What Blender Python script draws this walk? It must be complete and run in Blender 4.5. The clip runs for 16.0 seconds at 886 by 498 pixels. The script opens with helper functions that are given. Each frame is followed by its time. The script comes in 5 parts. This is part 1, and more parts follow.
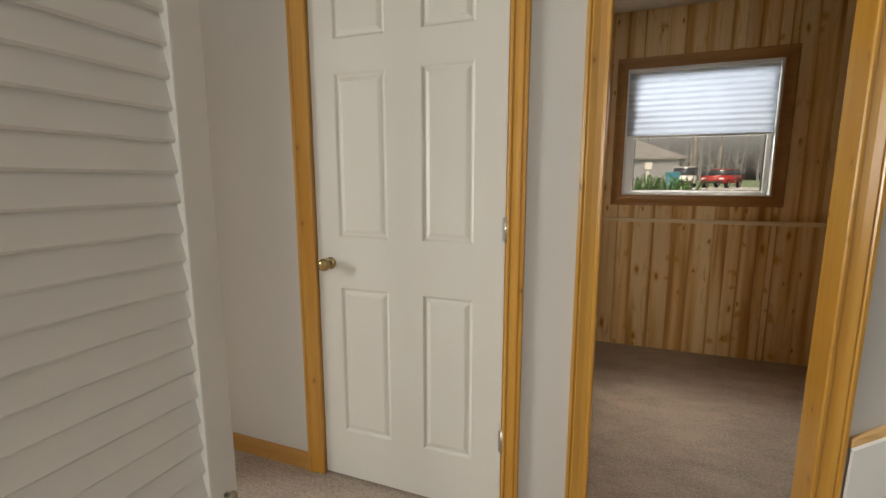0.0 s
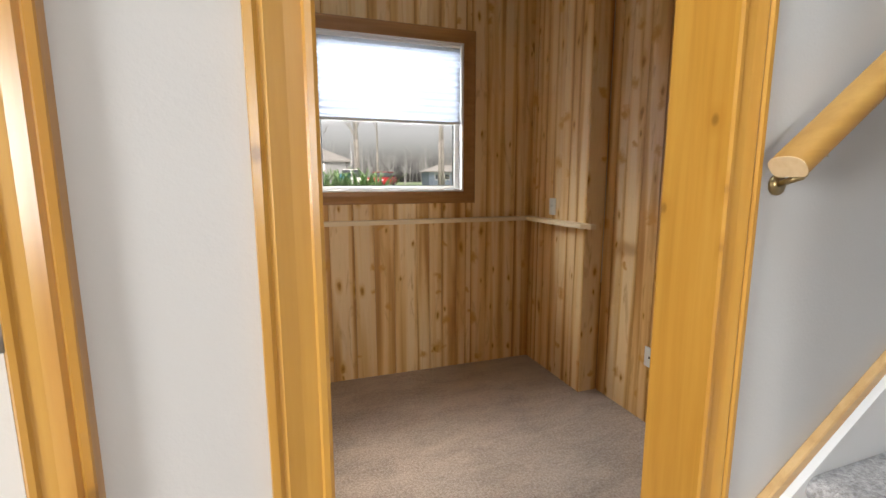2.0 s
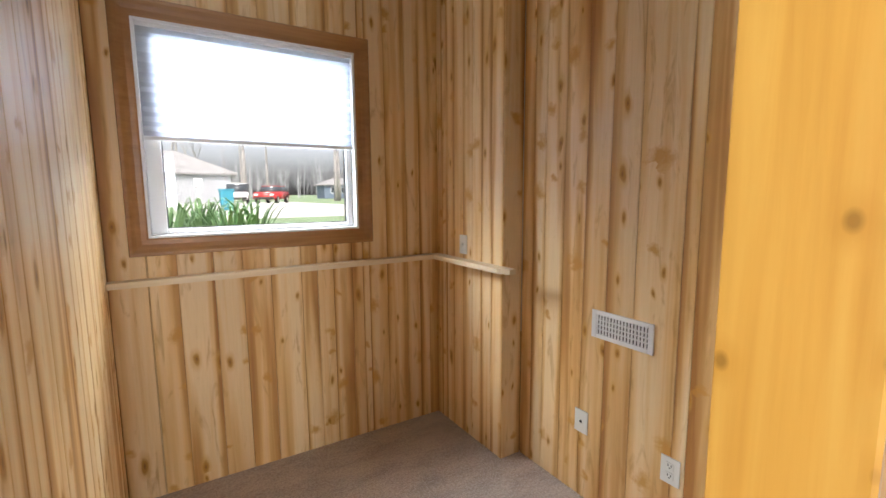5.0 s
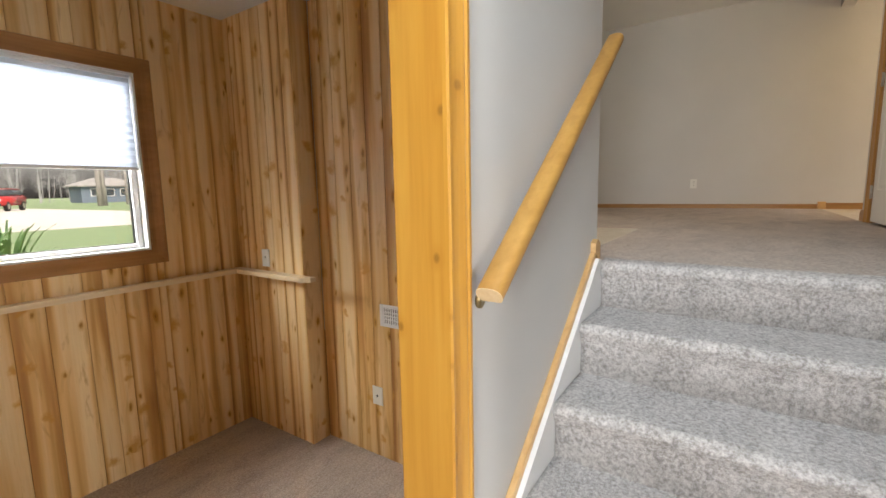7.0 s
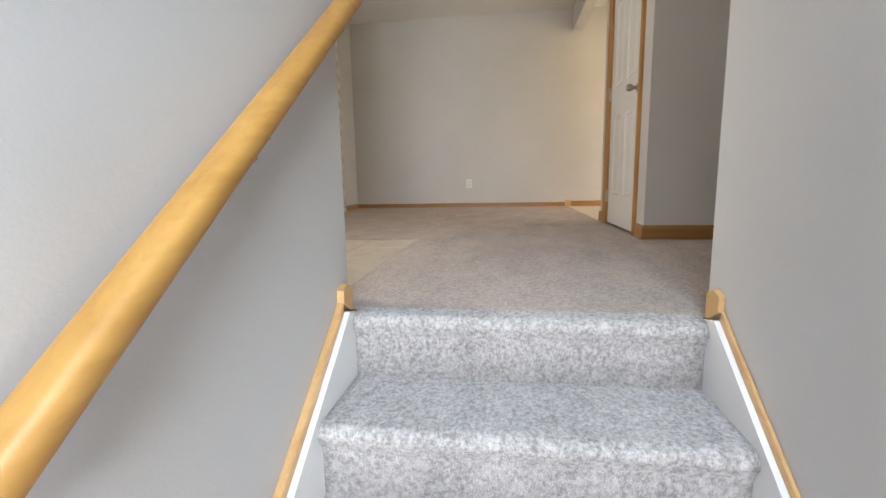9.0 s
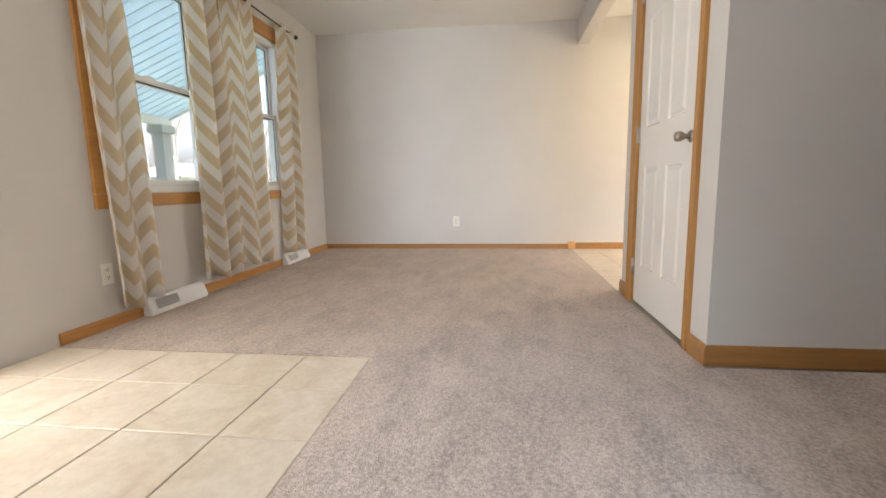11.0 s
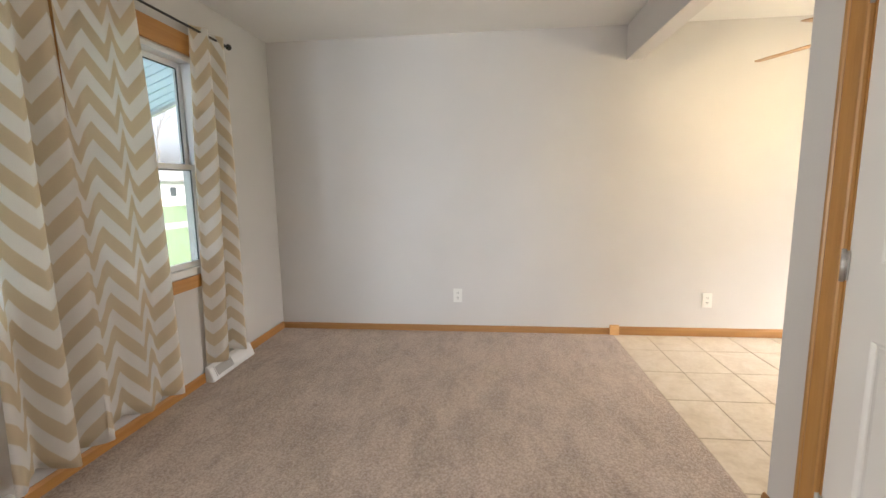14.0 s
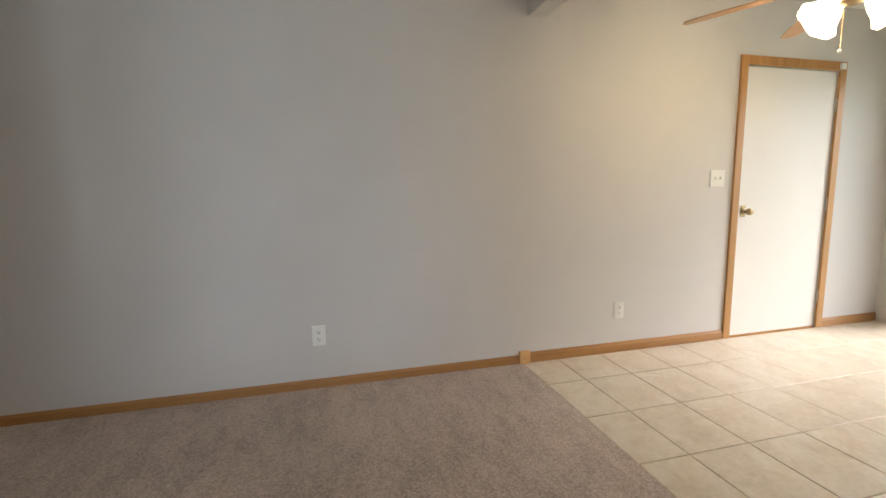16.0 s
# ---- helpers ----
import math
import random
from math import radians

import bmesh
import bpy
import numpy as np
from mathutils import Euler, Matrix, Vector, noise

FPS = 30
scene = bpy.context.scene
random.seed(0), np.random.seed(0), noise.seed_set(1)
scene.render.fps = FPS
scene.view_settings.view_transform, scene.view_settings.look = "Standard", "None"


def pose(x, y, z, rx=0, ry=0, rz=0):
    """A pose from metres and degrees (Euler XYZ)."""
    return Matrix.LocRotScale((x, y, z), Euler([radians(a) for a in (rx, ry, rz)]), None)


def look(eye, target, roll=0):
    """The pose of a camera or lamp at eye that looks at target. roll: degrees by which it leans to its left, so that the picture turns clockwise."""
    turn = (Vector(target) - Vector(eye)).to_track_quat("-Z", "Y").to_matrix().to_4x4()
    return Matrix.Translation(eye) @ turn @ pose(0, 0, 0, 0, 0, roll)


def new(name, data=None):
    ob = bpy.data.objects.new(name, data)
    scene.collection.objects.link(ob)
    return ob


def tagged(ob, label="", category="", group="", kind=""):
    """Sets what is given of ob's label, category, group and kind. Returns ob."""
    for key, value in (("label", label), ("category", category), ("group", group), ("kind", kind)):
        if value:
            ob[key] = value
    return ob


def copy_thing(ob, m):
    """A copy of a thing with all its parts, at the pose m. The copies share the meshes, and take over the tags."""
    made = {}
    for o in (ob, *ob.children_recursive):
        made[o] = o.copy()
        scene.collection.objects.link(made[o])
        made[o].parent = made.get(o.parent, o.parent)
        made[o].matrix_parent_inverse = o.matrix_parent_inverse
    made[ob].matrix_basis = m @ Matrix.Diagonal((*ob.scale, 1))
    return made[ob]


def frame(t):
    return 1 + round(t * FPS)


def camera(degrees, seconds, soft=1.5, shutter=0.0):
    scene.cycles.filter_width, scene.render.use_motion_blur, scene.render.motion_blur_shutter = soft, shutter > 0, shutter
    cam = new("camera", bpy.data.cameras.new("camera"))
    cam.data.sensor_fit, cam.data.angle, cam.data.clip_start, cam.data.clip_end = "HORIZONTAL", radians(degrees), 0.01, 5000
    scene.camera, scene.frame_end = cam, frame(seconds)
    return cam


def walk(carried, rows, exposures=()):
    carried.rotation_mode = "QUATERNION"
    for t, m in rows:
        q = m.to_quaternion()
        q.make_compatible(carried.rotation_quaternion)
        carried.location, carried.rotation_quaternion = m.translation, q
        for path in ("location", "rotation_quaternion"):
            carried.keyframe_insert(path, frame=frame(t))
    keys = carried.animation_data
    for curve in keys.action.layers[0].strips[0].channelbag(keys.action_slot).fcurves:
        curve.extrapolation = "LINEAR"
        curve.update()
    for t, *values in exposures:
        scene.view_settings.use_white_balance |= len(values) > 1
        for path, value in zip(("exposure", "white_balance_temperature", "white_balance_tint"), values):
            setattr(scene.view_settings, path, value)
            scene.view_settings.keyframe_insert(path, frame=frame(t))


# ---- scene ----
cam = camera(90.0, 16.0)
PATH = [
    (0, (-0.244, -0.455, 1.438), (-0.953, 1.39, 1.131), -0.0),
    (0.5, (-0.347, -0.21, 1.426), (-0.746, 1.725, 1.117), -0.0),
    (1, (-0.411, 0.079, 1.433), (-0.489, 2.053, 1.119), 0.2),
    (1.5, (-0.399, 0.341, 1.403), (-0.102, 2.295, 1.098), -0.1),
    (2, (-0.321, 0.615, 1.381), (0.323, 2.485, 1.082), -0.1),
    (2.5, (-0.229, 0.858, 1.366), (0.698, 2.605, 1.068), -0.1),
    (3, (-0.158, 1.098, 1.347), (0.894, 2.774, 1.056), -0.6),
    (3.5, (-0.098, 1.209, 1.319), (0.954, 2.89, 1.058), -0.6),
    (3.7, (-0.071, 1.229, 1.329), (0.968, 2.92, 1.08), -0.3),
    (6, (-0.242, 0.857, 1.61), (0.864, 2.506, 1.37), -0.8),
    (6.5, (-0.325, 0.743, 1.609), (1.048, 2.177, 1.367), -0.8),
    (7, (-0.341, 0.712, 1.63), (1.306, 1.818, 1.369), -1.1),
    (7.5, (-0.337, 0.723, 1.653), (1.521, 1.409, 1.375), -1.1),
    (8, (-0.236, 0.749, 1.674), (1.699, 1.162, 1.381), -1.3),
    (8.5, (0.003, 0.737, 1.676), (1.952, 1.06, 1.368), -1.4),
    (9, (0.311, 0.733, 1.712), (2.266, 1.018, 1.405), -1.1),
    (9.2, (0.433, 0.726, 1.721), (2.389, 1.017, 1.419), -1.5),
    (11.3, (1.425, 0.753, 2.148), (3.391, 0.994, 1.871), -0.9),
    (11.5, (1.513, 0.759, 2.192), (3.48, 0.992, 1.917), -0.9),
    (12, (1.713, 0.765, 2.29), (3.681, 0.997, 2.018), -0.9),
    (12.5, (1.953, 0.771, 2.373), (3.92, 1.008, 2.105), -0.8),
    (13, (2.182, 0.811, 2.471), (4.15, 1.042, 2.202), -0.9),
    (13.5, (2.454, 0.895, 2.59), (4.423, 1.117, 2.313), -0.8),
    (14, (2.731, 0.974, 2.612), (4.7, 1.184, 2.331), -0.8),
    (14.5, (2.999, 1.032, 2.592), (4.975, 1.151, 2.31), -0.9),
    (15, (3.279, 1.085, 2.574), (5.259, 1.047, 2.293), -0.7),
    (15.5, (3.548, 1.153, 2.553), (5.515, 0.91, 2.279), -0.8),
    (16, (3.849, 1.17, 2.517), (5.767, 0.672, 2.251), -0.9),
]
EXPOSURES = [(0.0, 0.5, 8300, 10), (0.6, 0.55, 8200, 12), (1.5, 0.95, 7900, 12), (2.5, 1.8, 6800, 12), (3.6, 2.2, 6550, 11), (5.8, 1.7, 6600, 12), (7.0, 1.6, 7500, 12),
             (8.0, 1.72, 6500, 11), (9.0, 2.0, 6750, 11), (11.3, 2.6, 6450, 12), (13.0, 2.5, 6350, 12), (14.5, 2.4, 6300, 11), (15.2, 2.05, 6400, 11), (16.0, 1.7, 6200, 10)]
walk(cam, [(t, look(eye, target, roll)) for t, eye, target, roll in PATH], EXPOSURES)

# ---- world, sun and large lights ----
H = 1.333         # upper floor
GROUND = 0.8      # lawn outside
CEIL_UP = 3.84
world = bpy.data.worlds.new("overcast_sky")
scene.world = world
world.use_nodes = True
wn = world.node_tree.nodes
sky = wn.new("ShaderNodeTexSky")
sky.sky_type = 'NISHITA'
sky.sun_disc = False
sky.sun_elevation, sky.sun_rotation = radians(42), radians(200)
sky.air_density, sky.dust_density, sky.ozone_density = 0.7, 6.0, 0.6
cloud = wn.new("ShaderNodeHueSaturation")
cloud.inputs["Saturation"].default_value = 0.35
world.node_tree.links.new(sky.outputs[0], cloud.inputs["Color"])
world.node_tree.links.new(cloud.outputs[0], wn["Background"].inputs[0])
wn["Background"].inputs[1].default_value = 0.13

sun = new("sun", bpy.data.lights.new("sun", 'SUN'))
sun.data.energy, sun.data.angle, sun.data.color = 1.1, radians(20), (1.0, 0.96, 0.9)
sun.matrix_world = look((6, 30, 30), (2, 8, 0))


def area_lamp(name, eye, target, w, h, watts, colour):
    """Area lamp in an opening, in place of skylight; most openings are out of view."""
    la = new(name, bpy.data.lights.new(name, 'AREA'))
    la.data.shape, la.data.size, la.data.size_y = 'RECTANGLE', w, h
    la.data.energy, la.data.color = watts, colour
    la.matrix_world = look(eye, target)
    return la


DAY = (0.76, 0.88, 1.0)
DAY_WARM = (1.0, 0.965, 0.91)
# Next three are fill lamps in added, unseen windows, for hall and stairs.
area_lamp("daylight_den_window", (-4.13, -0.1, 1.6), (0.4, 1.2, 1.1), 1.1, 1.2, 78, DAY)
area_lamp("daylight_family_window", (-0.3, -3.93, 1.8), (-0.2, 1.6, 1.0), 0.8, 1.0, 24, DAY)
area_lamp("daylight_stairwell_window", (-0.49, 0.68, 3.3), (0.9, 0.68, 0.9), 0.9, 0.7, 5.4, (0.60, 0.79, 1.0)).data.spread = radians(84)
area_lamp("daylight_blind", (0.34, 4.3, 2.22), (1.3, 1.7, 0.9), 1.1, 0.6, 29, DAY)
area_lamp("daylight_front_door", (2.2, 2.93, 2.45), (3.0, 0.0, 2.2), 0.8, 1.8, 7.8, DAY_WARM)
area_lamp("daylight_kitchen_door", (5.4, -3.33, 2.4), (5.4, 0.0, 2.0), 1.6, 1.9, 2.4, (0.9, 0.95, 1.0))


# ---- materials ----
def material(name):
    m = bpy.data.materials.new(name)
    m.use_nodes = True
    nt = m.node_tree
    return m, nt, nt.nodes["Principled BSDF"]


def nd(nt, kind, **values):
    n = nt.nodes.new(kind)
    for k, v in values.items():
        n.inputs[k].default_value = v
    return n


def coords(nt, scale=(1, 1, 1), random_shift=False):
    tc = nt.nodes.new("ShaderNodeTexCoord")
    mp = nt.nodes.new("ShaderNodeMapping")
    mp.inputs["Scale"].default_value = scale
    nt.links.new(tc.outputs["Object"], mp.inputs["Vector"])
    if random_shift:
        oi = nt.nodes.new("ShaderNodeObjectInfo")
        mul = nt.nodes.new("ShaderNodeVectorMath")
        mul.operation = 'SCALE'
        mul.inputs[0].default_value = (37.0, 53.0, 71.0)
        nt.links.new(oi.outputs["Random"], mul.inputs["Scale"])
        nt.links.new(mul.outputs[0], mp.inputs["Location"])
    return mp.outputs[0]


def noise_tex(nt, vec, scale, detail=4, rough=0.55, distortion=0.0):
    n = nd(nt, "ShaderNodeTexNoise", Scale=scale, Detail=detail, Roughness=rough, Distortion=distortion)
    nt.links.new(vec, n.inputs["Vector"])
    return n.outputs["Fac"]


def ramp(nt, fac, *stops):
    r = nt.nodes.new("ShaderNodeValToRGB")
    els = r.color_ramp.elements
    while len(els) < len(stops):
        els.new(0.5)
    for e, (p, c) in zip(els, stops):
        e.position, e.color = p, (*c, 1) if len(c) == 3 else c
    nt.links.new(fac, r.inputs[0])
    return r.outputs[0]


def mixc(nt, fac, a, b, mode='MIX'):
    m = nt.nodes.new("ShaderNodeMix")
    m.data_type, m.blend_type = 'RGBA', mode
    for sock, v in ((m.inputs[0], fac), (m.inputs[6], a), (m.inputs[7], b)):
        if isinstance(v, (int, float)):
            sock.default_value = v
        elif isinstance(v, tuple):
            sock.default_value = (*v, 1)
        else:
            nt.links.new(v, sock)
    return m.outputs[2]


def bump(nt, bsdf, fac, strength, distance):
    b = nd(nt, "ShaderNodeBump", Strength=strength, Distance=distance)
    nt.links.new(fac, b.inputs["Height"])
    nt.links.new(b.outputs[0], bsdf.inputs["Normal"])


def paint(name, colour, rough=0.6, tex=220.0, strength=0.15, var=0.05, metal=0.0):
    """Painted or plain surface with fine roller texture and faint unevenness."""
    m, nt, p = material(name)
    v = coords(nt)
    big = noise_tex(nt, v, 1.3, 3)
    dark = tuple(c * (1 - var) for c in colour)
    lite = tuple(min(1, c * (1 + var)) for c in colour)
    nt.links.new(ramp(nt, big, (0.3, dark), (0.7, lite)), p.inputs["Base Color"])
    p.inputs["Roughness"].default_value, p.inputs["Metallic"].default_value = rough, metal
    bump(nt, p, noise_tex(nt, v, tex, 2), strength, 0.002)
    return m


def flat_coords(nt, squeeze):
    """Across-and-up coordinates of an upright face, squeezed along the height."""
    sep = nt.nodes.new("ShaderNodeSeparateXYZ")
    nt.links.new(coords(nt, (1, 1, 1), True), sep.inputs[0])
    add = nt.nodes.new("ShaderNodeMath")
    nt.links.new(sep.outputs[0], add.inputs[0])
    nt.links.new(sep.outputs[1], add.inputs[1])
    half = nt.nodes.new("ShaderNodeMath")
    half.operation = 'MULTIPLY'
    half.inputs[1].default_value = squeeze
    nt.links.new(sep.outputs[2], half.inputs[0])
    comb = nt.nodes.new("ShaderNodeCombineXYZ")
    nt.links.new(add.outputs[0], comb.inputs[0])
    nt.links.new(half.outputs[0], comb.inputs[1])
    return comb.outputs[0]


def wood(name, light, mid, dark, along='z', grain=60.0, rough=0.38, knots=0.0, coat=0.2):
    """Stained softwood: stretched grain, broad tone bands and sparse knots."""
    m, nt, p = material(name)
    squeeze = {'x': (0.05, 1, 1), 'y': (1, 0.05, 1), 'z': (1, 1, 0.05)}[along]
    v = coords(nt, squeeze, True)
    fine = noise_tex(nt, v, grain, 5, 0.6, 0.4)
    broad = noise_tex(nt, v, grain * 0.16, 3, 0.5, 1.2)
    base = ramp(nt, fine, (0.25, dark), (0.5, mid), (0.75, light))
    col = mixc(nt, 0.5, base, ramp(nt, broad, (0.3, dark), (0.55, mid), (0.75, light)))
    if knots:
        flat = flat_coords(nt, 0.7)
        vo = nd(nt, "ShaderNodeTexVoronoi", Scale=knots)
        vo.voronoi_dimensions = '2D'
        nt.links.new(flat, vo.inputs["Vector"])
        halo = ramp(nt, vo.outputs["Distance"], (0.04, (0.45, 0.45, 0.45)), (0.13, (0, 0, 0)))
        core = ramp(nt, vo.outputs["Distance"], (0.02, (0.7, 0.7, 0.7)), (0.05, (0, 0, 0)))
        col = mixc(nt, halo, col, dark)
        col = mixc(nt, core, col, tuple(c * 0.5 for c in dark))
    nt.links.new(col, p.inputs["Base Color"])
    p.inputs["Roughness"].default_value = rough
    p.inputs["Coat Weight"].default_value = coat
    p.inputs["Coat Roughness"].default_value = 0.25
    bump(nt, p, fine, 0.12, 0.002)
    return m


def math_node(nt, kind, a, b=0.0, c=0.0):
    n = nt.nodes.new("ShaderNodeMath")
    n.operation = kind
    for sock, v in zip(n.inputs, (a, b, c)):
        if isinstance(v, (int, float)):
            sock.default_value = v
        else:
            nt.links.new(v, sock)
    return n.outputs[0]


def knot_field(nt, vec, scale, share, wobble):
    """Distance to scattered knots in a squeezed plane, and a mask that keeps only some of them."""
    wob = nd(nt, "ShaderNodeTexNoise", Scale=14.0, Detail=3.0)
    nt.links.new(vec, wob.inputs["Vector"])
    shift = nt.nodes.new("ShaderNodeVectorMath")
    shift.operation = 'MULTIPLY_ADD'
    shift.inputs[1].default_value = (wobble, wobble, 0)
    nt.links.new(wob.outputs["Color"], shift.inputs[0])
    nt.links.new(vec, shift.inputs[2])
    vo = nd(nt, "ShaderNodeTexVoronoi", Scale=scale, Randomness=1.0)
    vo.voronoi_dimensions = '2D'
    nt.links.new(shift.outputs[0], vo.inputs["Vector"])
    some = nt.nodes.new("ShaderNodeSeparateColor")
    nt.links.new(vo.outputs["Color"], some.inputs[0])
    keep = math_node(nt, 'LESS_THAN', some.outputs[0], share)
    size = math_node(nt, 'MULTIPLY_ADD', some.outputs[1], 1.2, 0.7)
    return math_node(nt, 'MULTIPLY', vo.outputs["Distance"], size), keep


def panelling():
    """Printed knotty-pine panelling: cream boards browned towards the seams, soft streaks, amber knots and cloudy flames."""
    m, nt, p = material("pine_panelling")
    v = coords(nt, (1, 1, 0.045), True)
    streak = noise_tex(nt, v, 14.0, 2, 0.45, 0.5)
    broad = noise_tex(nt, v, 8.0, 1, 0.4, 0.6)
    fine = noise_tex(nt, v, 130.0, 3, 0.6, 0.2)
    oi = nt.nodes.new("ShaderNodeObjectInfo")
    uv = nt.nodes.new("ShaderNodeUVMap")
    sep = nt.nodes.new("ShaderNodeSeparateXYZ")
    nt.links.new(uv.outputs[0], sep.inputs[0])
    near = math_node(nt, 'MULTIPLY', math_node(nt, 'ABSOLUTE', math_node(nt, 'SUBTRACT', sep.outputs[0], math_node(nt, 'MULTIPLY_ADD', oi.outputs["Random"], 0.4, 0.3))), 1.55)
    tone = math_node(nt, 'SUBTRACT', math_node(nt, 'MULTIPLY_ADD', streak, 1.15, math_node(nt, 'MULTIPLY', broad, 0.55)), math_node(nt, 'MULTIPLY', math_node(nt, 'POWER', near, 2.5), 0.34))
    col = ramp(nt, tone, (0.46, (0.46, 0.215, 0.06)), (0.60, (0.63, 0.345, 0.115)), (0.72, (0.80, 0.53, 0.245)), (0.84, (0.88, 0.655, 0.37)), (0.95, (0.91, 0.72, 0.46)))
    tint = ramp(nt, oi.outputs["Random"], (0.0, (0.86, 0.78, 0.68)), (0.5, (1, 0.95, 0.86)), (1.0, (0.94, 0.87, 0.77)))
    col = mixc(nt, 0.8, col, tint, 'MULTIPLY')
    col = mixc(nt, 0.12, col, ramp(nt, fine, (0.35, (0.62, 0.5, 0.36)), (0.6, (1, 1, 0.98))), 'MULTIPLY')
    dark_grain = ramp(nt, noise_tex(nt, coords(nt, (1, 1, 0.16), True), 15.0, 4, 0.62, 1.4), (0.57, (0, 0, 0)), (0.72, (0.62, 0.62, 0.62)))
    col = mixc(nt, dark_grain, col, (0.47, 0.235, 0.055))
    # cloudy flames of amber figure, wider than high
    d, keep = knot_field(nt, flat_coords(nt, 1.05), 4.0, 0.55, 0.10)
    cloud = noise_tex(nt, coords(nt, (1, 1, 1.2), True), 34.0, 4, 0.65, 1.0)
    body = ramp(nt, math_node(nt, 'MULTIPLY_ADD', cloud, 0.20, d), (0.16, (0.85, 0.85, 0.85)), (0.29, (0, 0, 0)))
    col = mixc(nt, mixc(nt, 1.0, body, keep, 'MULTIPLY'), col, (0.61, 0.29, 0.05))
    # small upright knots with a dark heart
    d, keep = knot_field(nt, flat_coords(nt, 0.42), 8.2, 0.42, 0.035)
    for lo, hi, amount, c in ((0.10, 0.21, 0.6, (0.64, 0.35, 0.08)), (0.065, 0.115, 0.9, (0.46, 0.20, 0.02)), (0.012, 0.045, 0.7, (0.22, 0.085, 0.012))):
        k = ramp(nt, d, (lo, (amount,) * 3), (hi, (0, 0, 0)))
        col = mixc(nt, mixc(nt, 1.0, k, keep, 'MULTIPLY'), col, c)
    nt.links.new(col, p.inputs["Base Color"])
    p.inputs["Roughness"].default_value = 0.46
    p.inputs["Specular IOR Level"].default_value = 0.45
    bump(nt, p, fine, 0.05, 0.001)
    return m


def carpet(name, dark, mid, light, tuft=330.0, patchiness=0.2, clumping=0.25):
    """Cut-pile carpet: speckled tufts, brushed patches, deep relief."""
    m, nt, p = material(name)
    v = coords(nt)
    t1 = noise_tex(nt, v, tuft * 0.35, 3, 0.75)
    t2 = noise_tex(nt, v, tuft, 1, 0.5)
    clump = noise_tex(nt, v, tuft * 0.19, 3, 0.65, 0.3)
    big = noise_tex(nt, coords(nt, (0.7, 1.5, 1)), 4.2, 6, 0.7, 0.25)
    speck = ramp(nt, math_node(nt, 'MULTIPLY_ADD', clump, clumping, math_node(nt, 'MULTIPLY', t1, 1 - clumping)), (0.40, dark), (0.5, mid), (0.60, light))
    col = mixc(nt, patchiness, speck, ramp(nt, big, (0.36, tuple(c * 0.55 for c in mid)), (0.62, tuple(min(1, c * 1.4) for c in mid))))
    nt.links.new(col, p.inputs["Base Color"])
    p.inputs["Roughness"].default_value = 0.95
    p.inputs["Specular IOR Level"].default_value = 0.1
    p.inputs["Sheen Weight"].default_value = 0.25
    bump(nt, p, math_node(nt, 'ADD', math_node(nt, 'ADD', t1, t2), math_node(nt, 'MULTIPLY', clump, clumping)), 0.7, 0.006)
    return m


def tile_mat():
    m, nt, p = material("ceramic_tile")
    v = coords(nt, (1, 1, 1), True)
    a = noise_tex(nt, v, 5.0, 6, 0.6, 1.2)
    b = noise_tex(nt, v, 40.0, 3)
    c = ramp(nt, a, (0.3, (0.53, 0.44, 0.335)), (0.5, (0.62, 0.54, 0.43)), (0.7, (0.68, 0.61, 0.515)))
    nt.links.new(mixc(nt, 0.15, c, ramp(nt, b, (0.4, (0.42, 0.33, 0.24)), (0.6, (0.7, 0.62, 0.52)))), p.inputs["Base Color"])
    p.inputs["Roughness"].default_value = 0.32
    bump(nt, p, b, 0.05, 0.002)
    return m


def chevron():
    """Zigzag printed cotton, slightly see-through."""
    m, nt, p = material("chevron_cotton")
    uv = nt.nodes.new("ShaderNodeUVMap")
    sep = nt.nodes.new("ShaderNodeSeparateXYZ")
    nt.links.new(uv.outputs[0], sep.inputs[0])

    def op(kind, a, b=0.0):
        n = nt.nodes.new("ShaderNodeMath")
        n.operation = kind
        for s, x in zip(n.inputs, (a, b)):
            if isinstance(x, (int, float)):
                s.default_value = x
            else:
                nt.links.new(x, s)
        return n.outputs[0]
    zig = op('PINGPONG', sep.outputs[0], 0.12)
    val = op('FRACT', op('DIVIDE', op('ADD', sep.outputs[1], op('MULTIPLY', zig, 1.05)), 0.165))
    edge = op('MULTIPLY', op('SUBTRACT', op('PINGPONG', op('ADD', val, 0.0), 0.5), 0.25), 26.0)
    fac = op('MINIMUM', op('MAXIMUM', op('ADD', edge, 0.5), 0.0), 1.0)
    weave = noise_tex(nt, coords(nt), 500.0, 2)
    col = mixc(nt, fac, (0.97, 0.96, 0.94), (0.80, 0.70, 0.535))
    col = mixc(nt, 0.12, col, ramp(nt, weave, (0.3, (0.5, 0.47, 0.42)), (0.7, (0.9, 0.88, 0.84))))
    nt.links.new(col, p.inputs["Base Color"])
    p.inputs["Roughness"].default_value = 0.9
    tr = nt.nodes.new("ShaderNodeBsdfTranslucent")
    nt.links.new(col, tr.inputs[0])
    mx = nt.nodes.new("ShaderNodeMixShader")
    mx.inputs[0].default_value = 0.6
    out = nt.nodes["Material Output"]
    nt.links.new(p.outputs[0], mx.inputs[1])
    nt.links.new(tr.outputs[0], mx.inputs[2])
    nt.links.new(mx.outputs[0], out.inputs[0])
    bump(nt, p, weave, 0.1, 0.001)
    return m


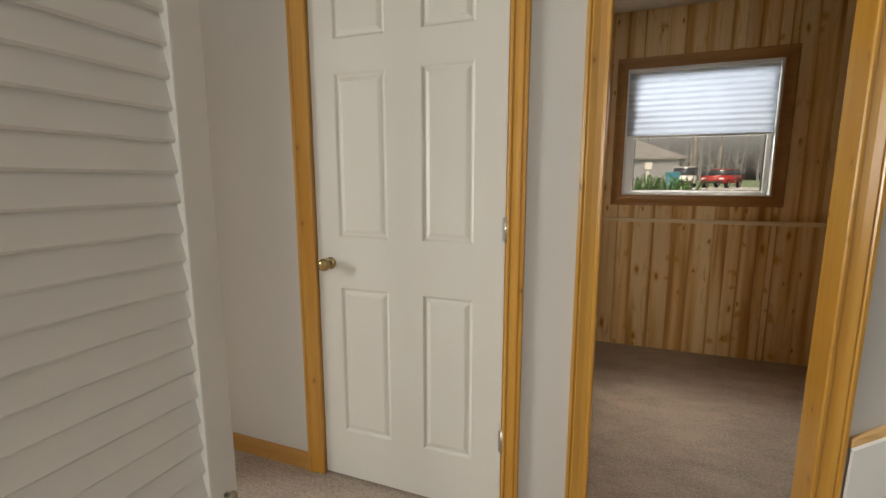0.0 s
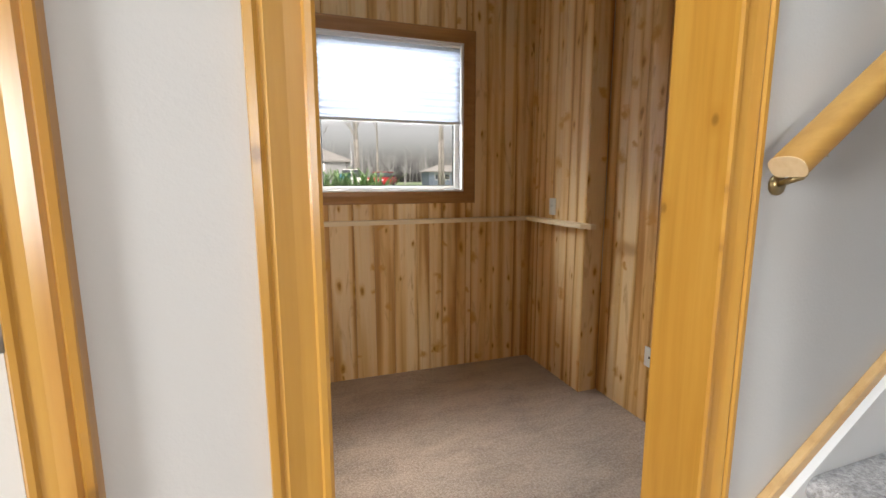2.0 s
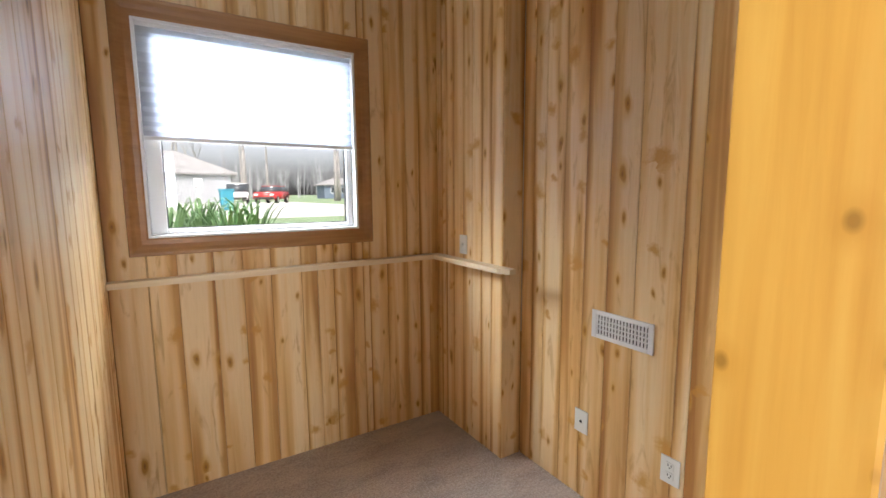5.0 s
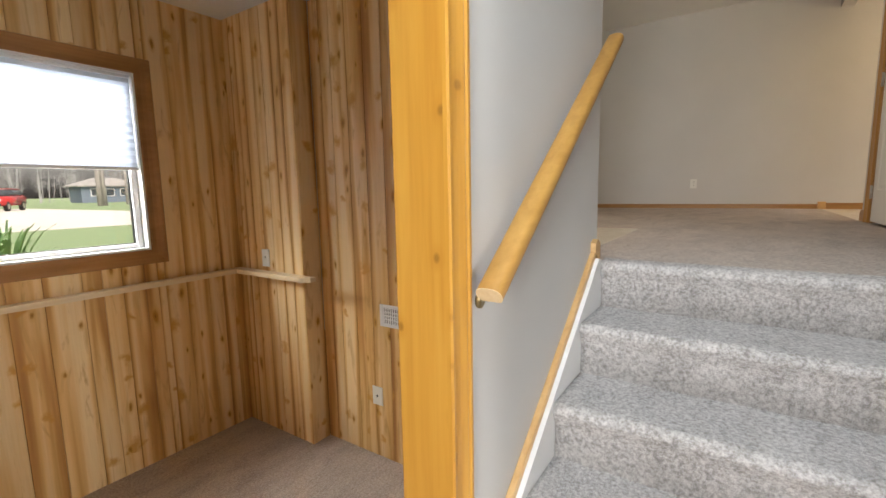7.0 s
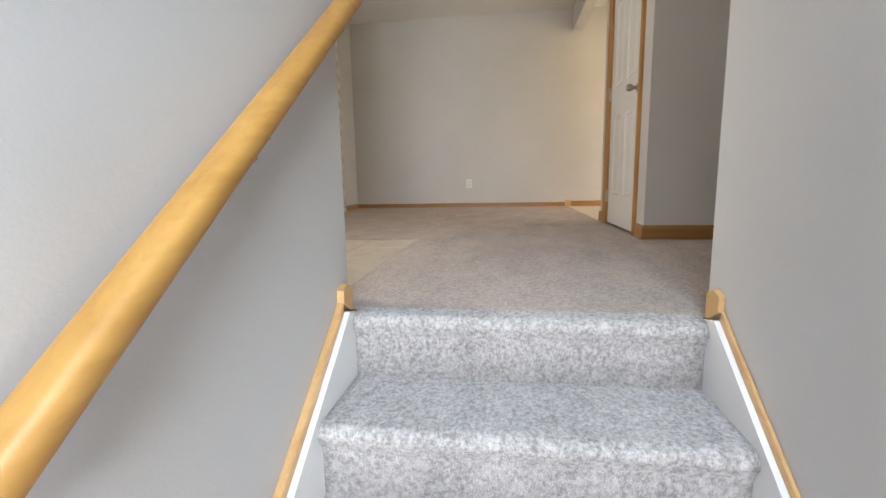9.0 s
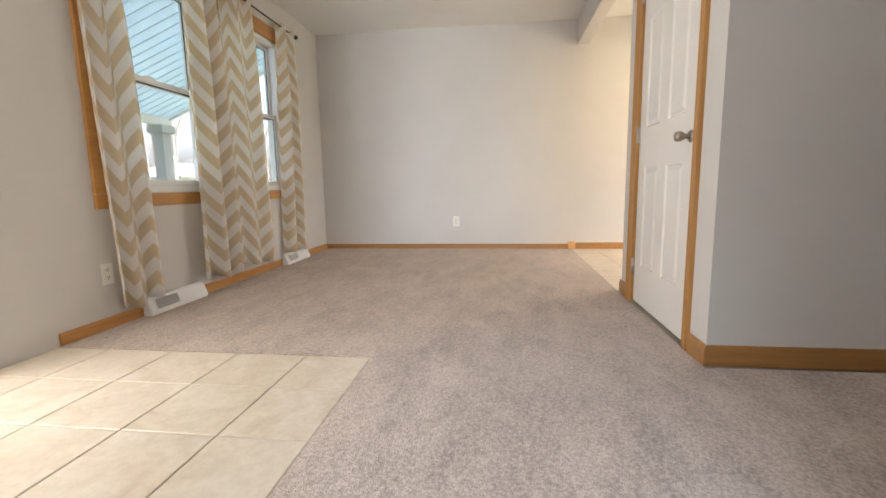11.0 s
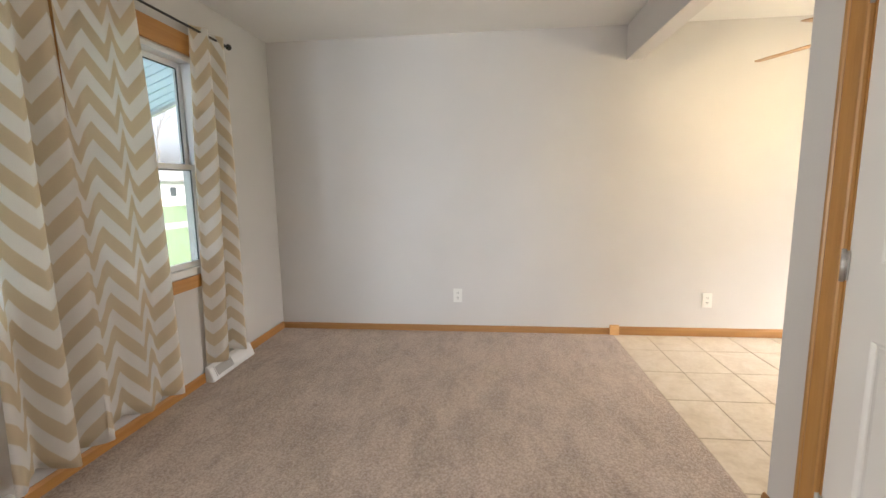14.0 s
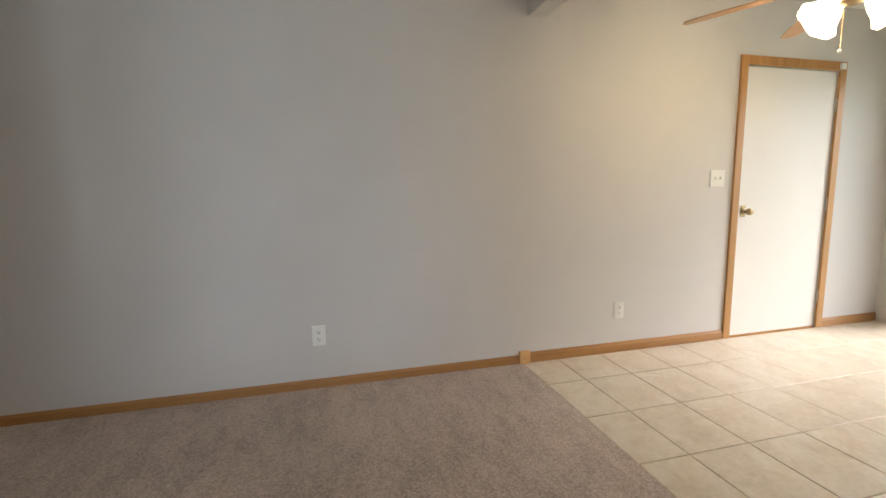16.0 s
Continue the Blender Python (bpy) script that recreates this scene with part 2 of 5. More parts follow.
def blind_mat():
    m, nt, p = material("pleated_paper")
    v = coords(nt)
    nt.links.new(ramp(nt, noise_tex(nt, v, 3.0, 3), (0.3, (0.80, 0.81, 0.84)), (0.7, (0.88, 0.89, 0.91))), p.inputs["Base Color"])
    p.inputs["Roughness"].default_value = 0.9
    tr = nd(nt, "ShaderNodeBsdfTranslucent", Color=(0.16, 0.18, 0.22, 1))
    mx = nt.nodes.new("ShaderNodeMixShader")
    mx.inputs[0].default_value = 0.55
    nt.links.new(p.outputs[0], mx.inputs[1])
    nt.links.new(tr.outputs[0], mx.inputs[2])
    nt.links.new(mx.outputs[0], nt.nodes["Material Output"].inputs[0])
    return m


def metal(name, colour, rough=0.3):
    m, nt, p = material(name)
    p.inputs["Metallic"].default_value = 1.0
    v = coords(nt)
    nt.links.new(ramp(nt, noise_tex(nt, v, 60.0, 3), (0.3, tuple(c * 0.8 for c in colour)), (0.7, colour)), p.inputs["Base Color"])
    p.inputs["Roughness"].default_value = rough
    return m


def glass(name="window_glass"):
    m, nt, p = material(name)
    p.inputs["Transmission Weight"].default_value = 1.0
    p.inputs["Roughness"].default_value = 0.0
    p.inputs["IOR"].default_value = 1.45
    return m


def lamp_glass():
    m, nt, p = material("frosted_lamp_glass")
    p.inputs["Base Color"].default_value = (0.95, 0.9, 0.8, 1)
    p.inputs["Emission Color"].default_value = (1.0, 0.82, 0.55, 1)
    p.inputs["Emission Strength"].default_value = 1.3
    p.inputs["Roughness"].default_value = 0.5
    return m


def leafy(name, dark, light, scale=6.0, rough=0.6):
    m, nt, p = material(name)
    v = coords(nt)
    gi = nt.nodes.new("ShaderNodeNewGeometry")
    a = noise_tex(nt, v, scale, 4)
    col = mixc(nt, 0.5, ramp(nt, a, (0.3, dark), (0.7, light)), ramp(nt, gi.outputs["Random Per Island"], (0.0, dark), (1.0, light)))
    nt.links.new(col, p.inputs["Base Color"])
    p.inputs["Roughness"].default_value = rough
    return m


M_WALL = paint("warm_grey_wall_paint", (0.60, 0.578, 0.558), 0.55, 160.0, 0.22, 0.03)
M_CEIL = paint("white_ceiling_paint", (0.74, 0.73, 0.71), 0.8, 90.0, 0.4, 0.03)
M_WHITE = paint("white_gloss_paint", (0.78, 0.76, 0.74), 0.35, 300.0, 0.05, 0.02)
M_DOOR = paint("white_door_paint", (0.76, 0.735, 0.70), 0.42, 260.0, 0.08, 0.02)
M_PLASTIC = paint("white_plastic", (0.78, 0.77, 0.73), 0.35, 400.0, 0.02, 0.02)
M_VINYL = paint("white_vinyl", (0.80, 0.80, 0.80), 0.35, 400.0, 0.03, 0.02)
M_DARK = paint("dark_slot", (0.03, 0.028, 0.025), 0.7)
M_GROOVE = paint("dark_groove", (0.30, 0.155, 0.05), 0.8)
M_TRIM = wood("honey_pine_trim", (0.64, 0.345, 0.07), (0.55, 0.26, 0.042), (0.42, 0.172, 0.021), 'z', 42.0, 0.28, 5.2, 0.5)
M_TRIM_X = wood("honey_pine_trim_level", (0.56, 0.30, 0.09), (0.47, 0.225, 0.06), (0.35, 0.15, 0.035), 'x', 42.0, 0.38, 0.0, 0.25)
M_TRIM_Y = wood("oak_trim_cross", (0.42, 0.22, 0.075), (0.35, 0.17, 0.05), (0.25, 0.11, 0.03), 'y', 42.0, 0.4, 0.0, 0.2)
M_OAK = wood("oak_door_casing", (0.50, 0.27, 0.085), (0.42, 0.205, 0.055), (0.30, 0.13, 0.03), 'z', 50.0, 0.4, 0.0, 0.2)
M_CASE_W = wood("brown_window_casing", (0.47, 0.235, 0.075), (0.38, 0.175, 0.05), (0.27, 0.115, 0.03), 'x', 40.0, 0.42, 0.0, 0.15)
M_RAIL = wood("oak_handrail", (0.53, 0.285, 0.075), (0.45, 0.225, 0.052), (0.35, 0.16, 0.032), 'x', 55.0, 0.5, 0.0, 0.06)
M_CUT = wood("raw_end_grain", (0.78, 0.60, 0.38), (0.72, 0.53, 0.31), (0.62, 0.42, 0.22), 'z', 80.0, 0.7, 0.0, 0.0)
M_SHELF = wood("pale_pine_ledge", (0.88, 0.75, 0.56), (0.84, 0.69, 0.48), (0.77, 0.58, 0.36), 'x', 50.0, 0.5, 0.0, 0.1)
M_SKIRT = wood("light_oak_skirt_cap", (0.72, 0.46, 0.22), (0.64, 0.38, 0.16), (0.5, 0.27, 0.1), 'x', 60.0, 0.45, 0.0, 0.1)
M_BASE = M_TRIM_X
M_PANEL = panelling()
M_CARPET = carpet("taupe_carpet", (0.29, 0.215, 0.17), (0.445, 0.355, 0.295), (0.61, 0.51, 0.435), 260.0, 0.36)
M_STAIR = carpet("speckled_stair_carpet", (0.22, 0.192, 0.178), (0.45, 0.41, 0.39), (0.66, 0.615, 0.59), 270.0, 0.28, 0.4)
M_TILE = tile_mat()
M_GROUT = paint("tan_grout", (0.60, 0.52, 0.41), 0.9, 200.0, 0.3, 0.08)
M_CURTAIN = chevron()
M_BLIND = blind_mat()
M_BRASS = metal("brass", (0.46, 0.34, 0.17), 0.28)
M_NICKEL = metal("satin_nickel", (0.50, 0.46, 0.40), 0.3)
M_STEEL = metal("hinge_steel", (0.62, 0.60, 0.57), 0.35)
M_BLACK = paint("black_iron", (0.025, 0.023, 0.02), 0.4)
M_GLASS = glass("window_glass")
M_LAMP = lamp_glass()
M_BLADE = wood("walnut_fan_blade", (0.46, 0.28, 0.13), (0.36, 0.20, 0.085), (0.24, 0.125, 0.05), 'x', 40.0, 0.4)


# ---- building helpers ----
PLACE = {}


def thing(name, at, label, category, group="", kind=""):
    ob = new(name)
    ob.location = at
    PLACE[ob] = Vector(at)
    return tagged(ob, label, category, group, kind)


def finish(bm, mat, smooth=False):
    me = bpy.data.meshes.new("mesh")
    bmesh.ops.recalc_face_normals(bm, faces=bm.faces)
    bm.to_mesh(me)
    bm.free()
    me.materials.append(mat)
    if smooth:
        me.polygons.foreach_set("use_smooth", [True] * len(me.polygons))
    return me


def part(name, bm, mat, parent, label="", smooth=False):
    ob = new(name, finish(bm, mat, smooth))
    ob.parent = parent
    off = PLACE.get(parent, Vector())
    PLACE[ob] = off.copy()
    if parent.parent is None:
        ob.matrix_parent_inverse = Matrix.Translation(-off)
    return tagged(ob, label)


def solo(name, bm, mat, label, category, group="", kind="", smooth=False):
    ob = new(name, finish(bm, mat, smooth))
    PLACE[ob] = Vector()
    return tagged(ob, label, category, group, kind)


def box(bm, x0, x1, y0, y1, z0, z1, bevel=0.0, seg=2):
    m = Matrix.Translation(((x0 + x1) / 2, (y0 + y1) / 2, (z0 + z1) / 2)) @ Matrix.Diagonal((abs(x1 - x0), abs(y1 - y0), abs(z1 - z0), 1))
    vs = bmesh.ops.create_cube(bm, size=1.0, matrix=m)["verts"]
    if bevel:
        es = list({e for v in vs for e in v.link_edges})
        bmesh.ops.bevel(bm, geom=es, offset=bevel, segments=seg, profile=0.7, affect='EDGES', clamp_overlap=True)
    return bm


def bx(*a, **k):
    return box(bmesh.new(), *a, **k)


def cyl(bm, p0, p1, r0, r1=None, seg=16):
    r1 = r0 if r1 is None else r1
    p0, p1 = Vector(p0), Vector(p1)
    d = p1 - p0
    m = Matrix.Translation((p0 + p1) / 2) @ d.to_track_quat('Z', 'Y').to_matrix().to_4x4()
    bmesh.ops.create_cone(bm, cap_ends=True, segments=seg, radius1=r0, radius2=r1, depth=d.length, matrix=m)
    return bm


def lathe(bm, profile, m, seg=24):
    """Turned shape: (radius, height) pairs round the local z axis of m."""
    rings = [[bm.verts.new(m @ Vector((r * math.cos(a), r * math.sin(a), z))) for a in (2 * math.pi * i / seg for i in range(seg))] for r, z in profile]
    for a, b in zip(rings, rings[1:]):
        for i in range(seg):
            bm.faces.new((a[i], a[(i + 1) % seg], b[(i + 1) % seg], b[i]))
    bm.faces.new(rings[0][::-1])
    bm.faces.new(rings[-1])
    return bm


def prism(bm, outline, axis, a, b):
    """Extrude a flat outline along an axis from a to b. outline: pairs in the other two axes, in xyz order."""
    def at(u, v, w):
        return {'x': (w, u, v), 'y': (u, w, v), 'z': (u, v, w)}[axis]
    lo = [bm.verts.new(at(u, v, a)) for u, v in outline]
    hi = [bm.verts.new(at(u, v, b)) for u, v in outline]
    n = len(outline)
    for i in range(n):
        bm.faces.new((lo[i], lo[(i + 1) % n], hi[(i + 1) % n], hi[i]))
    bm.faces.new(lo[::-1])
    bm.faces.new(hi)
    return bm


def wall(name, axis, a, b, u0, u1, z0, z1, openings=(), mat=None, label="warm grey painted plaster wall"):
    """Wall between planes a and b of an axis, from u0 to u1 along the other, with openings (u0, u1, z0, z1) through it."""
    us = sorted({u0, u1, *(o[0] for o in openings), *(o[1] for o in openings)})
    zs = sorted({z0, z1, *(o[2] for o in openings), *(o[3] for o in openings)})
    bm = bmesh.new()
    for p, q in zip(us, us[1:]):
        run = None
        for r, s in [*zip(zs, zs[1:]), (None, None)]:
            solid = r is not None and not any(o[0] < (p + q) / 2 < o[1] and o[2] < (r + s) / 2 < o[3] for o in openings)
            if solid:
                run = (run[0], s) if run else (r, s)
            elif run:
                box(bm, *((a, b, p, q) if axis == 'x' else (p, q, a, b)), *run)
                run = None
    return solo(name, bm, mat or M_WALL, label, "wall", kind="structure")


# ---- lower level: structure ----
W0, W1 = 1.21, 1.33
wall("wall_hall", 'y', W0, W1, -2.28, 1.57, 0, CEIL_UP, [(-1.53, -0.605, 0, 2.36), (-0.302, 0.43, 0, 2.40)])
wall("wall_hall_side", 'x', -2.40, -2.28, -0.2, 1.33, 0, 2.7, [(-0.1, 1.07, 0, 2.2)])
# Window openings in den, family and stairwell walls are added for lamps.
wall("wall_den_end", 'x', -4.3, -4.2, -4.1, 2.2, 0, 2.7, [(-0.65, 0.45, 1.0, 2.2)])
wall("wall_den_side", 'y', 2.1, 2.2, -4.2, -2.40, 0, 2.7)
wall("wall_family_back", 'y', -4.1, -4.0, -4.2, 1.6, 0, 2.7, [(-0.7, 0.1, 1.3, 2.3)])
wall("wall_family_side", 'x', 1.57, 1.69, -4.0, 0.07, 0, H - 0.02)
wall("wall_stair", 'y', 0.07, 0.19, 0.45, 1.57, 0, CEIL_UP)
wall("wall_upper_hall", 'x', 1.45, 1.57, -4.0, 0.07, H - 0.02, CEIL_UP)
wall("wall_stairwell_back", 'x', -0.62, -0.5, -4.0, W0, 2.7, CEIL_UP, [(0.23, 1.13, 2.95, 3.65)])
solo("floor_lower", bx(-4.3, 1.7, -4.1, 3.75, -0.2, 0), M_CARPET, "grey-taupe cut-pile carpet on the lower floor", "carpet", kind="structure")
solo("ceiling_lower", bx(-4.3, -0.5, -4.1, W0, 2.7, 2.8), M_CEIL, "white textured lower ceiling", "ceiling", kind="structure")

# panelled room
RX0, RX1, RY1, RZ = -0.365, 1.565, 3.626, 2.77
WX0, WX1, WZ0, WZ1 = -0.19, 0.87, 1.315, 2.325
wall("wall_panel_window", 'y', RY1 + 0.009, RY1 + 0.17, RX0 - 0.12, RX1 + 0.12, 0, 3.0, [(WX0, WX1, WZ0, WZ1)], M_GROOVE, "wall behind knotty pine panelling with a window")
wall("wall_panel_left", 'x', RX0 - 0.12, RX0 - 0.009, W1, RY1 + 0.009, 0, 3.0, (), M_GROOVE, "wall behind knotty pine panelling")
wall("wall_panel_right", 'x', RX1 + 0.009, RX1 + 0.12, W1, RY1 + 0.009, 0, CEIL_UP, (), M_GROOVE, "wall behind knotty pine panelling with vent")
wall("wall_panel_chase", 'x', 1.434, RX1 + 0.005, 2.95, RY1 + 0.005, 0, RZ, (), M_GROOVE, "boxed-out panelled chase in the corner")
wall("wall_panel_front", 'y', W1, W1 + 0.008, RX0, -0.302, 0, RZ, (), M_PANEL, "panelled wall beside the doorway")
solo("ceiling_panel_room", bx(RX0 - 0.1, RX1 + 0.1, W1, RY1 + 0.1, RZ, RZ + 0.1), M_CEIL, "white ceiling of the panelled room", "ceiling", kind="structure")

# ---- upper level: structure ----
FW = 2.875
FX = 6.53
WIN_A, WIN_B = (3.47, 4.42), (4.60, 5.55)
wall("wall_front", 'y', FW, FW + 0.14, 1.57, 6.67, H - 0.6, CEIL_UP, [(*WIN_A, 2.065, 3.44), (*WIN_B, 2.065, 3.44), (1.75, 2.65, H, 3.4)])
wall("wall_far", 'x', FX, FX + 0.12, -3.52, FW, H - 0.3, CEIL_UP, [(-2.715, -1.81, H - 0.3, 3.38)])
wall("wall_kitchen_side", 'y', -3.52, -3.4, 3.14, FX, H - 0.3, CEIL_UP, [(4.6, 6.2, H, 3.4)])
wall("wall_closet_front", 'y', -0.21, -0.09, 3.14, 4.41, H - 0.02, CEIL_UP, [(3.35, 4.17, H - 0.02, 3.385)])
wall("wall_closet_side", 'x', 3.14, 3.26, -3.4, -0.21, H - 0.02, CEIL_UP)
wall("wall_closet_end", 'x', 4.29, 4.41, -0.95, -0.21, H - 0.02, CEIL_UP)
wall("wall_closet_back", 'y', -0.95, -0.83, 3.26, 4.29, H - 0.02, CEIL_UP)
wall("wall_hallway_end", 'y', -4.0, -3.88, 1.57, 3.26, H - 0.02, CEIL_UP)
wall("wall_entry", 'x', 1.687, 1.70, W1, FW, H - 0.02, CEIL_UP)
solo("ceiling_upper", bx(-0.6, 6.65, -4.0, FW + 0.1, CEIL_UP, CEIL_UP + 0.12), M_CEIL, "white upper ceiling", "ceiling", kind="structure")
solo("ceiling_beam", bx(4.41, FX, -0.215, -0.095, 3.575, CEIL_UP, bevel=0.004), M_WALL, "painted boxed beam under the ceiling", "beam", kind="structure")
up = bmesh.new()
box(up, 1.555, 3.113, -3.9, 1.305, H - 0.2, H)
box(up, 3.113, FX, -0.075, FW, H - 0.2, H)
solo("floor_upper", up, M_CARPET, "taupe cut-pile carpet of the living room", "carpet", kind="structure")
ent = solo("floor_entry", bx(1.70, 3.113, 1.305, FW, H - 0.2, H - 0.012), M_GROUT, "tan grout bed of the entry tiles", "floor", kind="structure")
kit = solo("floor_kitchen", bx(3.26, FX, -3.4, -0.075, H - 0.2, H - 0.012), M_GROUT, "tan grout bed of the kitchen tiles", "floor", kind="structure")


# ---- trim and doors ----
def casing_v(x_in, x_out, y_face, dy, z0, z1, bm=None):
    """Moulded upright casing on a wall that faces dy: stepped profile from the inner edge to the outer one."""
    bm = bm or bmesh.new()
    w = x_out - x_in
    prof = [(0, 0), (0, 0.010), (0.06, 0.014), (0.16, 0.014), (0.20, 0.010), (0.45, 0.013), (0.72, 0.019), (0.80, 0.016), (0.86, 0.021), (0.98, 0.021), (1, 0.018), (1, 0)]
    return prism(bm, [(x_in + w * a, y_face + dy * b) for a, b in prof], 'z', z0, z1)


def knob(parent, at, out, mat, r=0.027):
    """Round door knob with rose and neck."""
    o = Vector(out)
    m = Matrix.Translation(at) @ o.to_track_quat('Z', 'Y').to_matrix().to_4x4()
    k = part("door_knob", lathe(bmesh.new(), [(0.012, 0.0), (0.011, 0.028), (0.017, 0.034), (r, 0.043), (r * 1.06, 0.055), (r * 0.92, 0.067), (0.012, 0.071)], m), mat, parent, "", True)
    part("rose", lathe(bmesh.new(), [(0.027, 0.0), (0.027, 0.004), (0.022, 0.008), (0.013, 0.012)], m), mat, k, "", True)


def hinge(parent, x, y, z, dy):
    h = part("hinge", cyl(bmesh.new(), (x, y + dy * 0.006, z - 0.05), (x, y + dy * 0.006, z + 0.05), 0.0065, seg=10), M_STEEL, parent, "steel butt hinge", True)
    part("hinge_leaf", bx(x - 0.016, x + 0.016, y - 0.001, y + dy * 0.003, z - 0.045, z + 0.045), M_STEEL, h)


def panel_door(name, label, x0, x1, z0, z1, y, dy, cols, rows, mat):
    """Six-panel door whose face lies at y and looks along dy."""
    d = thing(name, ((x0 + x1) / 2, y, z0), label, "door", kind="structure")
    back = y - dy * 0.035
    body = bmesh.new()
    ux = sorted([x0, x1, *[c for p in cols for c in p]])
    uz = sorted([z0, z1, *[c for p in rows for c in p]])
    for i, (a, b) in enumerate(zip(ux, ux[1:])):
        for j, (p, q) in enumerate(zip(uz, uz[1:])):
            rec = 0.011 if i % 2 and j % 2 else 0.0
            box(body, a, b, min(back, y - dy * rec), max(back, y - dy * rec), p, q)
    bmesh.ops.remove_doubles(body, verts=body.verts, dist=1e-5)
    part("slab", body, mat, d)
    for a, b in cols:
        for p, q in rows:
            bm = bmesh.new()
            ring = []
            for k, dep in ((0.0, 0.0105), (0.0, 0.0), (0.004, 0.0022), (0.010, 0.0085), (0.017, 0.0085), (0.026, 0.0045), (0.036, 0.0015)):
                yy = y - dy * dep
                ring.append([bm.verts.new(v) for v in ((a + k, yy, p + k), (b - k, yy, p + k), (b - k, yy, q - k), (a + k, yy, q - k))])
            bm.faces.new(ring[-1])
            for r, t in zip(ring, ring[1:]):
                for k in range(4):
                    bm.faces.new((r[k], r[(k + 1) % 4], t[(k + 1) % 4], t[k]))
            bm.faces.new(ring[0][::-1])
            part("panel", bm, mat, d)
    return d


hall_door = panel_door("door_1", "closed white six-panel door with brass knob in honey pine casing", -1.503, -0.63, 0.012, 2.34, 1.218, -1,
                       ((-1.385, -1.14), (-0.98, -0.757)), ((0.25, 0.955), (1.185, 1.885), (2.02, 2.22)), M_DOOR)
knob(hall_door, (-1.435, 1.218, 1.065), (0, -1, 0), M_BRASS)
for hz in (0.37, 1.25, 2.12):
    hinge(hall_door, -0.622, 1.21, hz, -1)

closet_door = panel_door("door_2", "closed white six-panel closet door with satin nickel knob", 3.362, 4.158, H + 0.012, 3.37, -0.095, 1,
                         ((3.50, 3.715), (3.835, 4.05)), ((1.575, 2.165), (2.385, 2.98), (3.09, 3.26)), M_DOOR)
knob(closet_door, (3.42, -0.095, 2.275), (0, 1, 0), M_NICKEL, 0.022)
for hz in (1.56, 2.36, 3.15):
    hinge(closet_door, 4.165, -0.09, hz, 1)


def trim(name, bm, mat, label):
    return solo(name, bm, mat, label, "trim", kind="structure")


# hall door frame and panelled-room doorway
fr = casing_v(-1.505, -1.595, W0, -1, 0, 2.35)
casing_v(-0.62, -0.55, W0, -1, 0, 2.35, fr)
box(fr, -1.595, -0.55, W0 - 0.019, W0, 2.35, 2.43, 0.004)
box(fr, -1.525, -1.506, W0 + 0.003, W1, 0, 2.35)
box(fr, -0.627, -0.61, W0 + 0.003, W1, 0, 2.35)
trim("trim_hall_door", fr, M_TRIM, "honey-stained pine door casing")
dw = casing_v(-0.281, -0.362, W0, -1, 0, 2.39)
casing_v(0.408, 0.482, W0, -1, 0, 2.39, dw)
box(dw, -0.362, 0.482, W0 - 0.019, W0, 2.39, 2.47, 0.004)
trim("trim_doorway", dw, M_TRIM, "honey-stained moulded pine doorway casing")
jb = bx(-0.301, -0.281, W0 - 0.004, W1 + 0.012, 0, 2.385, bevel=0.003)
box(jb, 0.409, 0.429, W0 - 0.004, W1 + 0.012, 0, 2.385, 0.003)
box(jb, -0.281, 0.409, W0 - 0.004, W1 + 0.012, 2.385, 2.399)
trim("trim_doorway_jamb", jb, M_TRIM, "knotty honey pine doorway jamb")
lf = bx(-2.28, -2.258, 1.085, 1.19, 0, 2.26, bevel=0.004)
box(lf, -2.28, -2.258, -0.2, -0.105, 0, 2.26, 0.004)
box(lf, -2.40, -2.281, 1.052, 1.069, 0, 2.2)
box(lf, -2.40, -2.281, -0.098, -0.081, 0, 2.2)
trim("trim_den_doorway", lf, M_TRIM, "dark honey pine casing of the side doorway")

# Leaf added in the side doorway to keep the den lamp off the hall wall.
bdr = thing("door_4", (-2.33, 0.88, 0), "added closed dark-stained leaf that blocks den light from the hall wall", "door", kind="structure")
part("slab", bx(-2.345, -2.306, 0.70, 1.049, 0.012, 2.19, bevel=0.002), M_OAK, bdr)

# closet door and far door casings
cc = casing_v(3.358, 3.298, -0.09, 1, H, 3.385)
casing_v(4.163, 4.245, -0.09, 1, H, 3.385, cc)
box(cc, 3.298, 4.245, -0.09, -0.072, 3.385, 3.45, 0.003)
box(cc, 3.351, 3.361, -0.20, -0.091, H, 3.384)
box(cc, 4.159, 4.169, -0.20, -0.091, H, 3.384)
trim("trim_closet_door", cc, M_OAK, "brown-stained oak closet door casing")
fd = thing("door_3", (FX, -2.26, H), "closed flush white door with brass lever in oak casing", "door", kind="structure")
part("slab", bx(FX + 0.006, FX + 0.044, -2.705, -1.82, H + 0.012, 3.37, bevel=0.002), M_DOOR, fd)
part("threshold", bx(FX + 0.004, FX + 0.116, -2.713, -1.812, H - 0.3, H + 0.011), M_OAK, fd, "brown oak threshold")
part("latch_plate", bx(FX + 0.002, FX + 0.006, -1.905, -1.862, 2.275, 2.36, bevel=0.001), M_BRASS, fd)
knob(fd, (FX + 0.003, -1.885, 2.317), (-1, 0, 0), M_BRASS, 0.025)
for hz in (1.6, 2.35, 3.12):
    hg = part("hinge", cyl(bmesh.new(), (FX - 0.004, -2.709, hz - 0.05), (FX - 0.004, -2.709, hz + 0.05), 0.008, seg=10), M_STEEL, fd, "steel butt hinge")
part("door_stop", bx(FX - 0.03, FX - 0.019, -2.745, -2.69, 3.385, 3.43, bevel=0.004), M_PLASTIC, fd, "white plastic contact at the door head")
